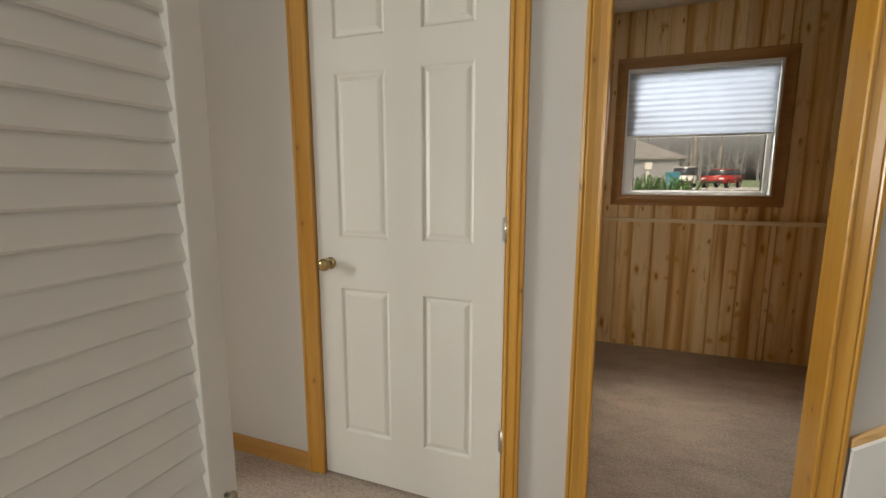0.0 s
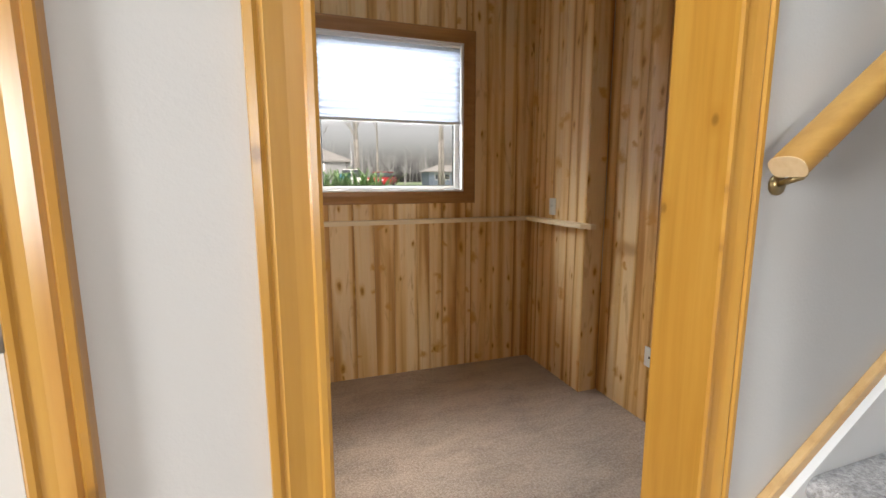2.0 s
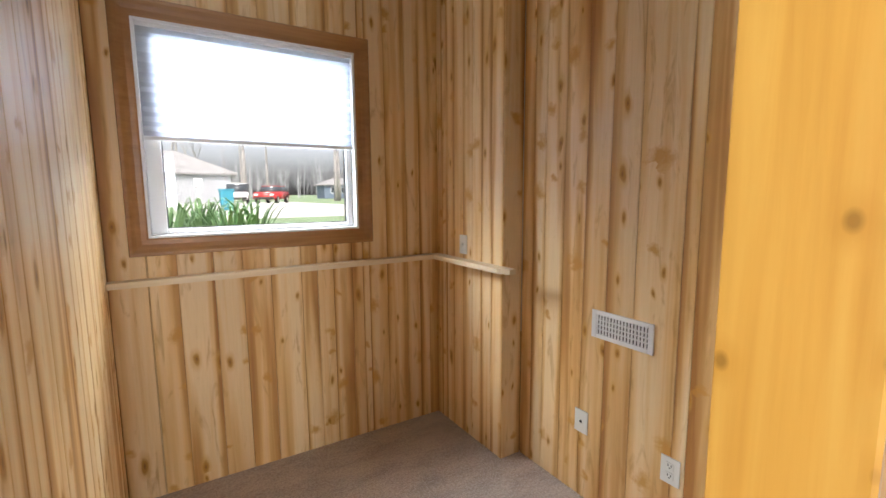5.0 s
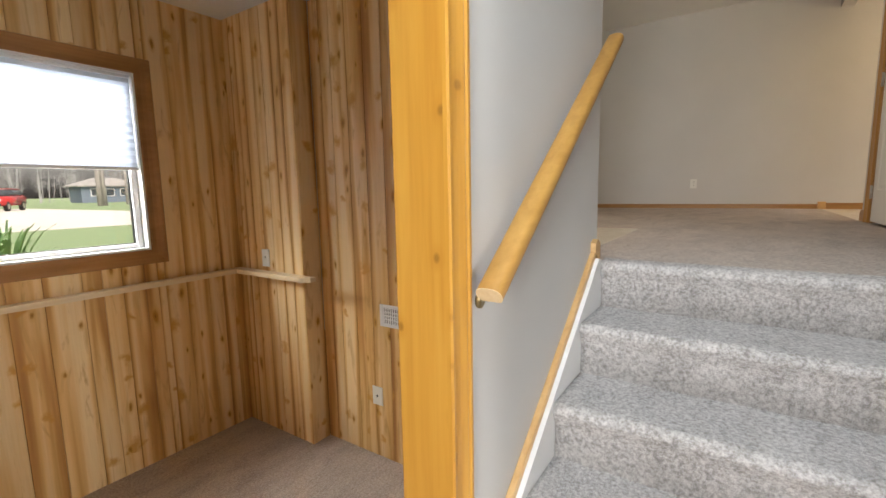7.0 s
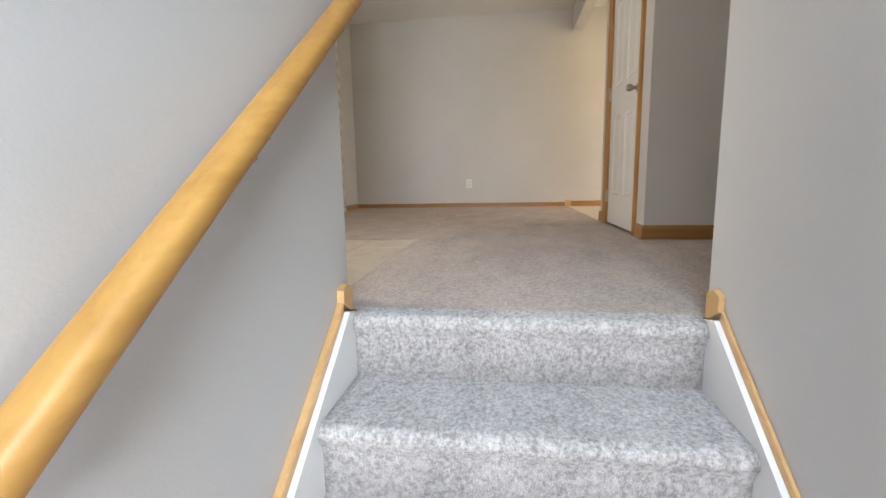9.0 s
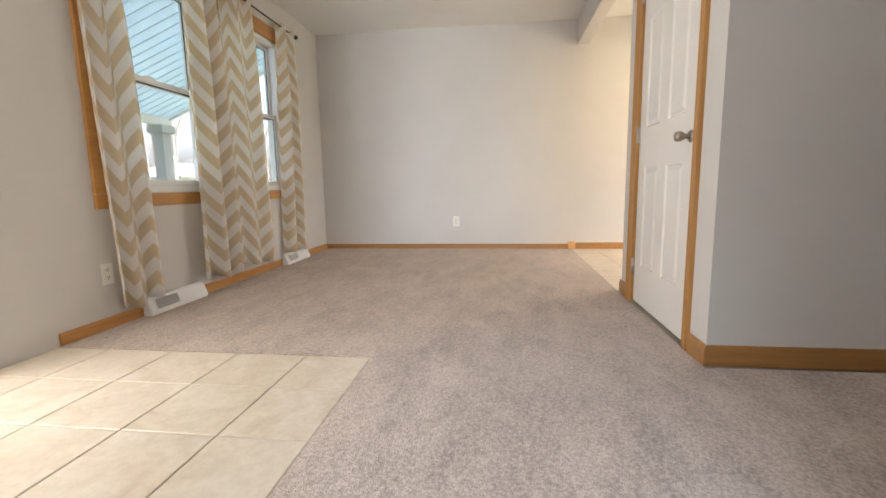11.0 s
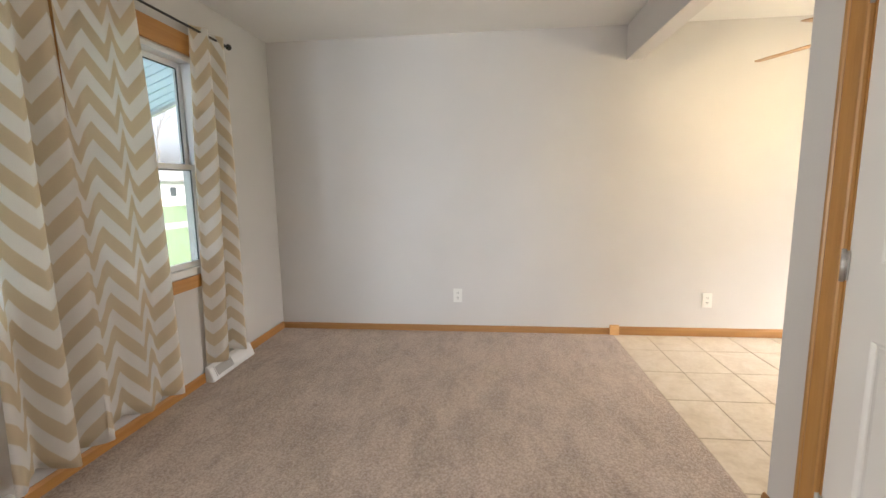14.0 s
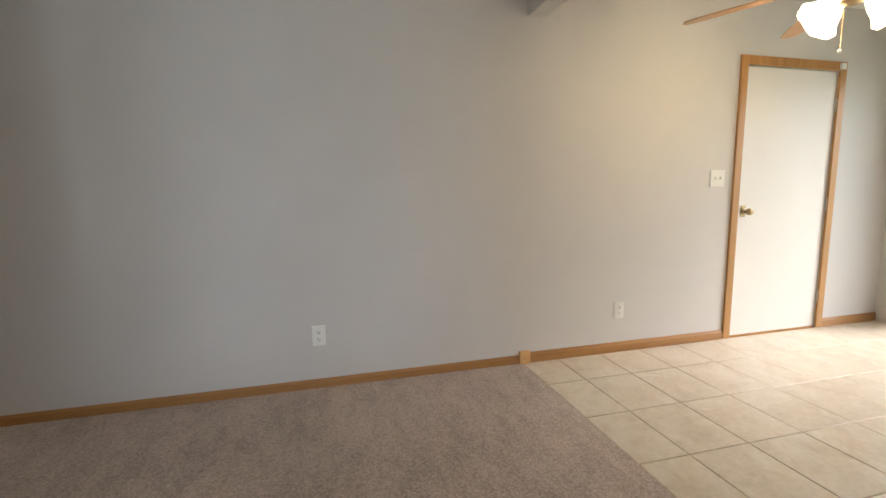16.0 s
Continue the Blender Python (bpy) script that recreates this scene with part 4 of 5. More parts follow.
# curtains
def curtain(label, xt0, xt1, xb0, xb1, folds, zt, zb, seed):
    """Gathered cloth sheet on the rod; the print follows the cloth."""
    rng = random.Random(seed)
    ph = [rng.uniform(0, 6.28) for _ in range(6)]
    nx, nz = folds * 18, 40
    bm = bmesh.new()
    uvl = bm.loops.layers.uv.new("UVMap")
    grid, turns = [], []
    for j in range(nz + 1):
        t = j / nz
        x0, x1 = xt0 + (xb0 - xt0) * t, xt1 + (xb1 - xt1) * t
        row, turn = [], []
        for i in range(nx + 1):
            s = i / nx
            warp = s + 0.025 * math.sin(5 * s + ph[0]) + 0.014 * math.sin(11 * s + ph[1] + 1.2 * t)
            a = 2 * math.pi * folds * warp + ph[2] + 0.5 * math.sin(2.2 * t + ph[3])
            amp = (0.034 + 0.012 * math.sin(3 * s + ph[4])) * (0.6 + 0.5 * min(1, 3 * t))
            y = 2.805 + amp * math.asin(0.94 * math.sin(a)) / 1.1 + 0.012 * math.sin(2 * a + ph[5]) * t
            x = x0 + (x1 - x0) * s + 0.010 * math.sin(a * 0.5 + ph[1]) * t + 0.012 * math.cos(a) * min(1, 2 * t)
            z = zt + (zb - zt) * t + (0.020 * math.sin(2.6 * s * folds + ph[3]) + 0.012 * math.sin(a)) * t
            row.append(bm.verts.new((x, y, z)))
            turn.append(2 * a / math.pi)
        grid.append(row)
        turns.append(turn)
    for j in range(nz):
        for i in range(nx):
            f = bm.faces.new((grid[j][i], grid[j][i + 1], grid[j + 1][i + 1], grid[j + 1][i]))
            for lp, (a, b) in zip(f.loops, ((i, j), (i + 1, j), (i + 1, j + 1), (i, j + 1))):
                lp[uvl].uv = (0.088 * turns[0][a] + 12, zt + (zb - zt) * b / nz)
    t = thing("curtain", ((xb0 + xb1) / 2, 2.8, zb), label, "curtain", "chevron curtains at the front windows")
    c = part("cloth", bm, M_CURTAIN, t, "", True)
    sm = c.modifiers.new("cloth_thickness", 'SOLIDIFY')
    sm.thickness = 0.0015
    return t


curtain("cream and tan chevron cotton curtain at the window edge", 3.35, 3.60, 3.40, 3.69, 2, 3.63, 1.44, 1)
curtain("cream and tan chevron cotton curtain between two windows", 4.11, 4.485, 4.09, 4.53, 2, 3.63, 1.45, 12)
curtain("cream and tan chevron cotton curtain covering a window side", 4.51, 4.97, 4.50, 5.02, 2, 3.63, 1.455, 7)
curtain("cream and tan chevron cotton curtain near the room corner", 5.44, 5.80, 5.36, 5.785, 2, 3.63, 1.455, 9)
rd = thing("curtain_rod", (4.6, 2.80, 3.6), "thin black iron curtain rod with ball ends", "curtain rod")
part("rod", cyl(bmesh.new(), (3.28, 2.805, 3.60), (5.83, 2.805, 3.60), 0.007, seg=10), M_BLACK, rd, "", True)
for xx in (3.27, 5.845):
    bm = bmesh.new()
    bmesh.ops.create_uvsphere(bm, u_segments=14, v_segments=8, radius=0.021, matrix=Matrix.Translation((xx, 2.805, 3.60)))
    part("finial", bm, M_BLACK, rd, "", True)
for xx in (3.33, 4.51, 5.815):
    bm = cyl(bmesh.new(), (xx, 2.805, 3.598), (xx, FW, 3.598), 0.006, seg=8)
    cyl(bm, (xx, FW - 0.006, 3.598), (xx, FW, 3.598), 0.018, seg=12)
    part("bracket", bm, M_BLACK, rd)


M_PORT = paint("grey_duct_metal", (0.25, 0.245, 0.24), 0.5)


def register(x0, x1, label):
    """White sloped baseboard register with a louvred mouth at one end."""
    y0 = 2.80
    t = thing("baseboard_register", ((x0 + x1) / 2, FW, H), label, "register")
    bm = bmesh.new()
    prism(bm, [(FW - 0.014, H), (y0, H), (y0, H + 0.022), (FW - 0.045, H + 0.095), (FW - 0.014, H + 0.105)], 'x', x0, x1)
    bmesh.ops.bevel(bm, geom=list(bm.edges), offset=0.005, segments=2, affect='EDGES')
    part("body", bm, M_VINYL, t)
    d = Vector((0, FW - 0.045 - y0, 0.073)).normalized()
    n = Vector((0, -d.z, d.y))
    o = Vector((0, y0, H + 0.022))
    xa, xb = x0 + 0.05, x0 + (x1 - x0) * 0.46

    def slab(bm, xs, xe, s0, s1, h0, h1):
        vs = []
        for h in (h0, h1):
            for x, s in ((xs, s0), (xe, s0), (xe, s1), (xs, s1)):
                p = o + d * s + n * h
                vs.append(bm.verts.new((x, p.y, p.z)))
        bm.faces.new(vs[3::-1])
        bm.faces.new(vs[4:])
        for i in range(4):
            bm.faces.new((vs[i], vs[(i + 1) % 4], vs[4 + (i + 1) % 4], vs[4 + i]))
        return bm
    part("mouth", slab(bmesh.new(), xa, xb, 0.010, 0.072, 0.0005, 0.002), M_PORT, t, "grey open mouth")
    for i in range(12):
        xs = xa + (xb - xa) * (i + 0.15) / 12
        part("fin", slab(bmesh.new(), xs, xs + 0.003, 0.010, 0.072, 0.002, 0.0045), M_VINYL, t)
    rim = bmesh.new()
    slab(rim, xa - 0.006, xb + 0.006, 0.004, 0.010, 0.0, 0.006)
    slab(rim, xa - 0.006, xb + 0.006, 0.072, 0.078, 0.0, 0.006)
    slab(rim, xa - 0.006, xa, 0.010, 0.072, 0.0, 0.006)
    slab(rim, xb, xb + 0.006, 0.010, 0.072, 0.0, 0.006)
    part("rim", rim, M_VINYL, t)


register(3.62, 4.14, "white steel baseboard register under the chevron curtain")
register(5.355, 5.87, "white steel baseboard register near the room corner")

# ---- ceiling fan ----
FC = Vector((5.47, -1.22, 0))
fan = thing("ceiling_fan", (FC.x, FC.y, CEIL_UP), "ceiling fan with wooden blades and lit glass shades", "ceiling fan")
TZ = Matrix.Translation((FC.x, FC.y, 0))
part("canopy", lathe(bmesh.new(), [(0.03, 3.76), (0.07, 3.79), (0.075, CEIL_UP)], TZ), M_BRASS, fan, "", True)
part("downrod", cyl(bmesh.new(), (FC.x, FC.y, 3.60), (FC.x, FC.y, 3.77), 0.012), M_BRASS, fan, "", True)
part("motor", lathe(bmesh.new(), [(0.05, 3.43), (0.11, 3.45), (0.12, 3.50), (0.12, 3.56), (0.08, 3.60), (0.03, 3.62)], TZ), M_BRASS, fan, "", True)
part("light_hub", lathe(bmesh.new(), [(0.02, 3.33), (0.06, 3.35), (0.065, 3.40), (0.05, 3.43)], TZ), M_BRASS, fan, "", True)
for i in range(5):
    a = radians(40 + 72 * i)
    m = Matrix.Translation((FC.x, FC.y, 3.455)) @ Matrix.Rotation(a, 4, 'Z') @ Matrix.Rotation(radians(5), 4, 'Y')
    bm = bmesh.new()
    prof = [(0.20, -0.055), (0.24, -0.062), (0.62, -0.070), (0.69, -0.055), (0.70, 0.0), (0.69, 0.055), (0.62, 0.070), (0.24, 0.062), (0.20, 0.055)]
    lo = [bm.verts.new(m @ (Matrix.Rotation(radians(-6), 4, 'X') @ Vector((x, y * 0.75, 0)))) for x, y in prof]
    hi = [bm.verts.new(m @ (Matrix.Rotation(radians(-6), 4, 'X') @ Vector((x, y * 0.75, 0.005)))) for x, y in prof]
    k = len(prof)
    bm.faces.new(lo[::-1])
    bm.faces.new(hi)
    for j in range(k):
        bm.faces.new((lo[j], lo[(j + 1) % k], hi[(j + 1) % k], hi[j]))
    bl_ = part("blade", bm, M_BLADE, fan)
    arm = bmesh.new()
    box(arm, 0.09, 0.25, -0.016, 0.016, -0.004, 0.004, 0.002, 1)
    bmesh.ops.transform(arm, matrix=m, verts=arm.verts)
    part("blade_iron", arm, M_BRASS, bl_)
for i in range(4):
    a = radians(75 + 90 * i)
    m = Matrix.Translation((FC.x + 0.075 * math.cos(a), FC.y + 0.075 * math.sin(a), 3.36)) @ Matrix.Rotation(a, 4, 'Z') @ Matrix.Rotation(radians(128), 4, 'Y')
    bm = bmesh.new()
    seg = 24
    rings = []
    for r, z in ((0.022, 0.0), (0.030, 0.02), (0.042, 0.05), (0.050, 0.085), (0.062, 0.115), (0.072, 0.13)):
        rings.append([bm.verts.new(m @ Vector(((r + (0.004 * math.cos(6 * q) if z > 0.1 else 0)) * math.cos(q), (r + (0.004 * math.cos(6 * q) if z > 0.1 else 0)) * math.sin(q), z))) for q in (2 * math.pi * j / seg for j in range(seg))])
    for p, q in zip(rings, rings[1:]):
        for j in range(seg):
            bm.faces.new((p[j], p[(j + 1) % seg], q[(j + 1) % seg], q[j]))
    part("glass_shade", bm, M_LAMP, fan, "lit frosted glass shade", True)
    bulb = new("fan_bulb", bpy.data.lights.new("fan_bulb", 'POINT'))
    bulb.data.energy, bulb.data.color, bulb.data.shadow_soft_size = 1.7, (1.0, 0.74, 0.44), 0.04
    bulb.location = m @ Vector((0, 0, 0.16))
part("pull_chain", cyl(bmesh.new(), (FC.x + 0.05, FC.y - 0.02, 3.34), (FC.x + 0.05, FC.y - 0.02, 3.15), 0.0018, seg=6), M_BRASS, fan)
bm = bmesh.new()
bmesh.ops.create_uvsphere(bm, u_segments=10, v_segments=6, radius=0.011, matrix=Matrix.Translation((FC.x + 0.05, FC.y - 0.02, 3.145)))
part("pull_bead", bm, M_PLASTIC, fan, "white pull bead", True)


# ---- tiles ----
def tiles(parent, x_lines, y_lines):
    g = 0.0018
    shared = {}
    for a, b in zip(x_lines, x_lines[1:]):
        for c, d in zip(y_lines, y_lines[1:]):
            key = (round(b - a, 3), round(d - c, 3))
            if key not in shared:
                w, h = b - a - 2 * g, d - c - 2 * g
                bm = bmesh.new()
                t = 0.0095
                prof = [(0, 0, 0), (w, 0, 0), (w, h, 0), (0, h, 0)]
                e = 0.003
                lo = [bm.verts.new(v) for v in prof]
                mid = [bm.verts.new((x, y, t - 0.002)) for x, y, _ in prof]
                hi = [bm.verts.new((x + (e if x == 0 else -e), y + (e if y == 0 else -e), t)) for x, y, _ in prof]
                bm.faces.new(hi)
                for r, s in ((lo, mid), (mid, hi)):
                    for i in range(4):
                        bm.faces.new((r[i], r[(i + 1) % 4], s[(i + 1) % 4], s[i]))
                shared[key] = finish(bm, M_TILE)
            ob = new("tile", shared[key])
            ob.location = (a + g, c + g, H - 0.012)
            ob.parent = parent


tiles(ent, [1.70, 1.80, 2.13, 2.46, 2.79, 3.111], [1.307, 1.605, 1.935, 2.265, 2.595, 2.873])
tiles(kit, [4.41, 4.53, 4.94, 5.35, 5.76, 6.17, 6.528], [-3.4, -3.31, -2.98, -2.65, -2.32, -1.99, -1.66, -1.33, -1.0, -0.67, -0.34, -0.077])


# ---- outside: ground, porch, street, neighbours ----
M_GRASS = leafy("lawn_grass", (0.11, 0.17, 0.08), (0.20, 0.29, 0.145), 14.0, 0.9)
M_CONC = paint("pale_concrete", (0.46, 0.45, 0.43), 0.9, 30.0, 0.4, 0.08)
M_SOFFIT = paint("pale_blue_translucent_panel", (0.62, 0.73, 0.80), 0.4, 200.0, 0.05, 0.03)
# Translucency is added so the roof brightens the porch ceiling and curtains.
nts = M_SOFFIT.node_tree
tr_ = nd(nts, "ShaderNodeBsdfTranslucent", Color=(0.62, 0.74, 0.82, 1))
mx_ = nd(nts, "ShaderNodeMixShader", Fac=0.45)
nts.links.new(nts.nodes["Principled BSDF"].outputs[0], mx_.inputs[1])
nts.links.new(tr_.outputs[0], mx_.inputs[2])
nts.links.new(mx_.outputs[0], nts.nodes["Material Output"].inputs[0])
M_BARK = paint("grey_bark", (0.27, 0.255, 0.245), 0.95, 40.0, 0.8, 0.25)
M_NEEDLE = leafy("evergreen_needles", (0.09, 0.105, 0.085), (0.20, 0.215, 0.18), 5.0, 0.8)
M_STRAP = leafy("strap_leaves", (0.07, 0.17, 0.05), (0.20, 0.36, 0.12), 9.0, 0.5)
M_SIDING = paint("grey_siding", (0.34, 0.36, 0.38), 0.7, 60.0, 0.2, 0.06)
M_WHITE_SIDING = paint("white_siding", (0.75, 0.75, 0.74), 0.7, 60.0, 0.2, 0.04)
M_BLUE_SIDING = paint("slate_blue_siding", (0.13, 0.17, 0.23), 0.7, 60.0, 0.2, 0.06)
M_ROOF = paint("brown_shingles", (0.25, 0.245, 0.245), 0.95, 25.0, 0.8, 0.2)
M_CAR_RED = paint("red_car_paint", (0.42, 0.03, 0.03), 0.25, 300.0, 0.0, 0.02)
M_CAR_WHITE = paint("white_car_paint", (0.80, 0.80, 0.80), 0.25, 300.0, 0.0, 0.02)
M_TINT = paint("tinted_car_glass", (0.05, 0.06, 0.07), 0.1, 300.0, 0.0, 0.02)
M_TYRE = paint("tyre_rubber", (0.02, 0.02, 0.02), 0.9)
M_BIN = paint("teal_plastic", (0.02, 0.22, 0.30), 0.5)
M_PORCHRAIL = paint("grey_porch_paint", (0.32, 0.33, 0.35), 0.6, 120.0, 0.1, 0.05)

gr = bmesh.new()


def quad(bm, x0, x1, y0, y1, z):
    bm.faces.new([bm.verts.new(v) for v in ((x0, y0, z), (x1, y0, z), (x1, y1, z), (x0, y1, z))])


quad(gr, -3000, 3000, 3.82, 3000, GROUND)
quad(gr, -3000, -4.31, -3000, 3.82, GROUND)
quad(gr, 6.68, 3000, -3000, 3.82, GROUND)
quad(gr, -4.31, 6.68, -3000, -4.12, GROUND)
quad(gr, 1.70, 6.68, 3.02, 3.82, GROUND)
solo("ground", gr, M_GRASS, "green spring lawn round the house", "lawn", kind="structure")
solo("road", bx(-150, 200, 15.8, 18.2, GROUND - 0.05, GROUND + 0.012), M_CONC, "pale concrete road along the lawns", "road", kind="structure")
solo("driveway", bx(5.8, 11.8, 6.5, 15.8, GROUND - 0.05, GROUND + 0.016), M_CONC, "pale concrete driveway in front of the house", "driveway", kind="structure")
solo("driveway_far", bx(0.3, 11.0, 18.2, 50.4, GROUND - 0.05, GROUND + 0.016), M_CONC, "pale concrete driveway of the neighbouring house", "driveway", kind="structure")
solo("porch_floor", bx(1.80, 6.75, 3.02, 5.10, GROUND - 0.1, 1.20, bevel=0.01), M_CONC, "concrete front porch floor", "porch", kind="structure")

# porch roof: sloping ribbed ceiling, edge beam, posts, railing
def roof_z(y):
    return 3.80 - 0.385 * (y - 2.9)


pr_ = thing("porch_roof", (4.2, 4.0, 3.4), "pale blue ribbed porch roof with translucency added to brighten it", "porch roof", kind="structure")
x = 1.75
while x < 6.70:
    bm = bmesh.new()
    prism(bm, [(3.02, roof_z(3.02)), (5.08, roof_z(5.08)), (5.08, roof_z(5.08) + 0.02), (3.02, roof_z(3.02) + 0.02)], 'x', x, x + 0.100)
    prism(bm, [(3.02, roof_z(3.02) - 0.007), (5.08, roof_z(5.08) - 0.007), (5.08, roof_z(5.08) + 0.02), (3.02, roof_z(3.02) + 0.02)], 'x', x + 0.1005, x + 0.125)
    part("roof_panel", bm, M_SOFFIT, pr_)
    x += 0.126
part("edge_beam", bx(1.75, 6.72, 4.98, 5.10, 2.90, 3.02, bevel=0.006), M_WHITE, pr_)
part("end_fascia", prism(bmesh.new(), [(3.02, roof_z(3.02) - 0.03), (5.1, roof_z(5.1) - 0.03), (5.1, roof_z(5.1) + 0.1), (3.02, roof_z(3.02) + 0.1)], 'x', 6.70, 6.74), M_WHITE, pr_)
for cx in (6.6, 2.2):
    po = thing("porch_column", (cx, 5.02, 1.2), "grey square porch column with stepped capital", "column", "porch columns")
    part("shaft", bx(cx - 0.075, cx + 0.075, 4.95, 5.095, 1.2, 2.80, bevel=0.008), M_PORCHRAIL, po)
    part("capital", bx(cx - 0.12, cx + 0.12, 4.91, 5.13, 2.80, 2.90, bevel=0.012), M_PORCHRAIL, po)
    part("base", bx(cx - 0.11, cx + 0.11, 4.92, 5.12, 1.2, 1.30, bevel=0.01), M_PORCHRAIL, po)
rl = thing("porch_railing", (4.5, 5.0, 1.2), "dark grey porch railing with upright balusters", "railing")
part("top_rail", bx(4.9, 6.52, 4.97, 5.05, 2.08, 2.14, bevel=0.01), M_PORCHRAIL, rl)
part("bottom_rail", bx(4.9, 6.52, 4.98, 5.04, 1.30, 1.35, bevel=0.006), M_PORCHRAIL, rl)
for i in range(9):
    xx = 4.98 + i * 0.185
    part("baluster", bx(xx, xx + 0.035, 4.992, 5.028, 1.35, 2.08, bevel=0.003), M_PORCHRAIL, rl)


# trees
def limb(bm, p, d, length, r, depth, rng, spread=0.5):
    q = p + d * length
    cyl(bm, p, q, r, r * 0.68, seg=5 if depth < 3 else 7)
    if depth == 0:
        return
    for _ in range(3 if depth > 1 else 4):
        e = (d + Vector((rng.uniform(-1, 1), rng.uniform(-1, 1), rng.uniform(-0.25, 0.6))) * spread).normalized()
        limb(bm, p + d * length * rng.uniform(0.55, 1.0), e, length * rng.uniform(0.6, 0.8), r * 0.58, depth - 1, rng, spread)


def bare_tree(seed, h, at):
    rng = random.Random(seed)
    t = thing("bare_tree", at, "tall leafless tree with grey bark", "tree", "bare trees beyond the lawns")
    tr = cyl(bmesh.new(), at, (at[0], at[1], at[2] + h * 0.33), h * 0.0155, h * 0.0105, 10)
    part("trunk", tr, M_BARK, t, "", True)
    cr = bmesh.new()
    limb(cr, Vector(at) + Vector((0, 0, h * 0.32)), Vector((0.03, 0.02, 1)).normalized(), h * 0.27, h * 0.0098, 4, rng)
    part("crown", cr, M_BARK, t, "bare branching crown")
    return t


t1 = bare_tree(3, 13.0, (37.0, 28.5, GROUND))
t2 = bare_tree(8, 16.0, (17.0, 52.0, GROUND))
t3 = copy_thing(t2, pose(45.5, 40.0, GROUND, 0, 0, 130))
rng = random.Random(11)
for i in range(52):
    src = (t1, t2)[i % 2]
    ang = radians(rng.uniform(-2, 92))
    dist = rng.uniform(46, 85)
    k = rng.uniform(0.8, 1.25)
    c = copy_thing(src, pose(2 + dist * math.cos(ang), 2 + dist * math.sin(ang), GROUND, 0, 0, rng.uniform(0, 360)))
    c.scale = (k, k, k)

# far woods: thin stems and twigs, past counting; haze is in the bark colour
M_WOODS = paint("haze_tinted_bark", (0.27, 0.275, 0.29), 0.95, 10.0, 0.3, 0.2)
fw = bmesh.new()
rng = random.Random(31)
for i in range(480):
    ang = radians(rng.uniform(-8, 112))
    dist = rng.uniform(92, 150)
    p = Vector((2 + dist * math.cos(ang), 2 + dist * math.sin(ang), GROUND))
    h = rng.uniform(4, 10)
    side = Vector((-math.sin(ang), math.cos(ang), 0))
    w = rng.uniform(0.03, 0.10)
    top = p + Vector((0, 0, h)) + side * rng.uniform(-0.8, 0.8)
    fw.faces.new([fw.verts.new(v) for v in (p - side * w, p + side * w, top + side * 0.02, top - side * 0.02)])
    for j in range(22):
        q = p.lerp(top, rng.uniform(0.25, 0.95))
        e = q + side * rng.uniform(-2.2, 2.2) + Vector((0, 0, rng.uniform(0.4, 2.6)))
        fw.faces.new([fw.verts.new(v) for v in (q - Vector((0, 0, 0.035)), q + Vector((0, 0, 0.035)), e)])
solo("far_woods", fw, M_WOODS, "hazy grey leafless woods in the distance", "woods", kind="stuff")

# evergreen beside the drive: drooping boughs of needle clumps
ev = thing("evergreen_tree", (10.3, 11.7, GROUND), "grey-green spruce with drooping boughs", "tree")
part("trunk", cyl(bmesh.new(), (10.3, 11.7, GROUND), (10.3, 11.7, 8.6), 0.17, 0.03, 8), M_BARK, ev, "", True)
nb = bmesh.new()
bb = bmesh.new()
rng = random.Random(5)
for i in range(260):
    f = rng.random() ** 0.8
    z = 1.7 + f * 6.7
    reach = 2.1 * (1 - f) ** 0.8 + 0.2
    a = rng.uniform(0, 2 * math.pi)
    tip = Vector((10.3 + reach * math.cos(a), 11.7 + reach * math.sin(a), z - reach * 0.28))
    root = Vector((10.3, 11.7, z))
    cyl(bb, root, tip, 0.03, 0.008, 5)
    for j in range(46):
        u = rng.uniform(0.15, 1.0)
        c = root.lerp(tip, u)
        d = Vector((rng.uniform(-1, 1), rng.uniform(-1, 1), rng.uniform(-1.1, 0.05))).normalized()
        l = rng.uniform(0.12, 0.32)
        side = d.cross(Vector((0, 0, 1))).normalized() * 0.013
        nb.faces.new([nb.verts.new(v) for v in (c - side, c + d * l * 0.6 - side * 1.3, c + d * l, c + d * l * 0.6 + side * 1.3, c + side)])
part("boughs", bb, M_BARK, ev)
part("crown", nb, M_NEEDLE, ev, "drooping needle sprays")

# strap-leaved plants under the window
rng = random.Random(21)
for cx, cy in ((-0.12, 4.5), (0.08, 4.75), (0.27, 4.5), (0.46, 4.75), (-0.35, 4.8), (0.16, 5.0), (-0.05, 4.95)):
    pl_ = thing("daylily_clump", (cx, cy, GROUND), "clump of arching green strap leaves outside the window", "plant", "strap-leaved plants by the window")
    bm = bmesh.new()
    for i in range(46):
        a = rng.uniform(0, 2 * math.pi)
        l = rng.uniform(0.75, 1.2)
        reach = rng.uniform(0.08, 0.40)
        w = rng.uniform(0.010, 0.018)
        side = Vector((-math.sin(a), math.cos(a), 0)) * w
        prev = None
        for j in range(7):
            u = j / 6
            c = Vector((cx, cy, GROUND)) + Vector((math.cos(a), math.sin(a), 0)) * reach * u ** 1.4 + Vector((0, 0, l * (u - 0.42 * u ** 3)))
            s_ = side * (1 - 0.85 * u ** 2)
            cur = (bm.verts.new(c - s_), bm.verts.new(c + s_))
            if prev:
                bm.faces.new((prev[0], prev[1], cur[1], cur[0]))
            prev = cur
    part("leaves", bm, M_STRAP, pl_)


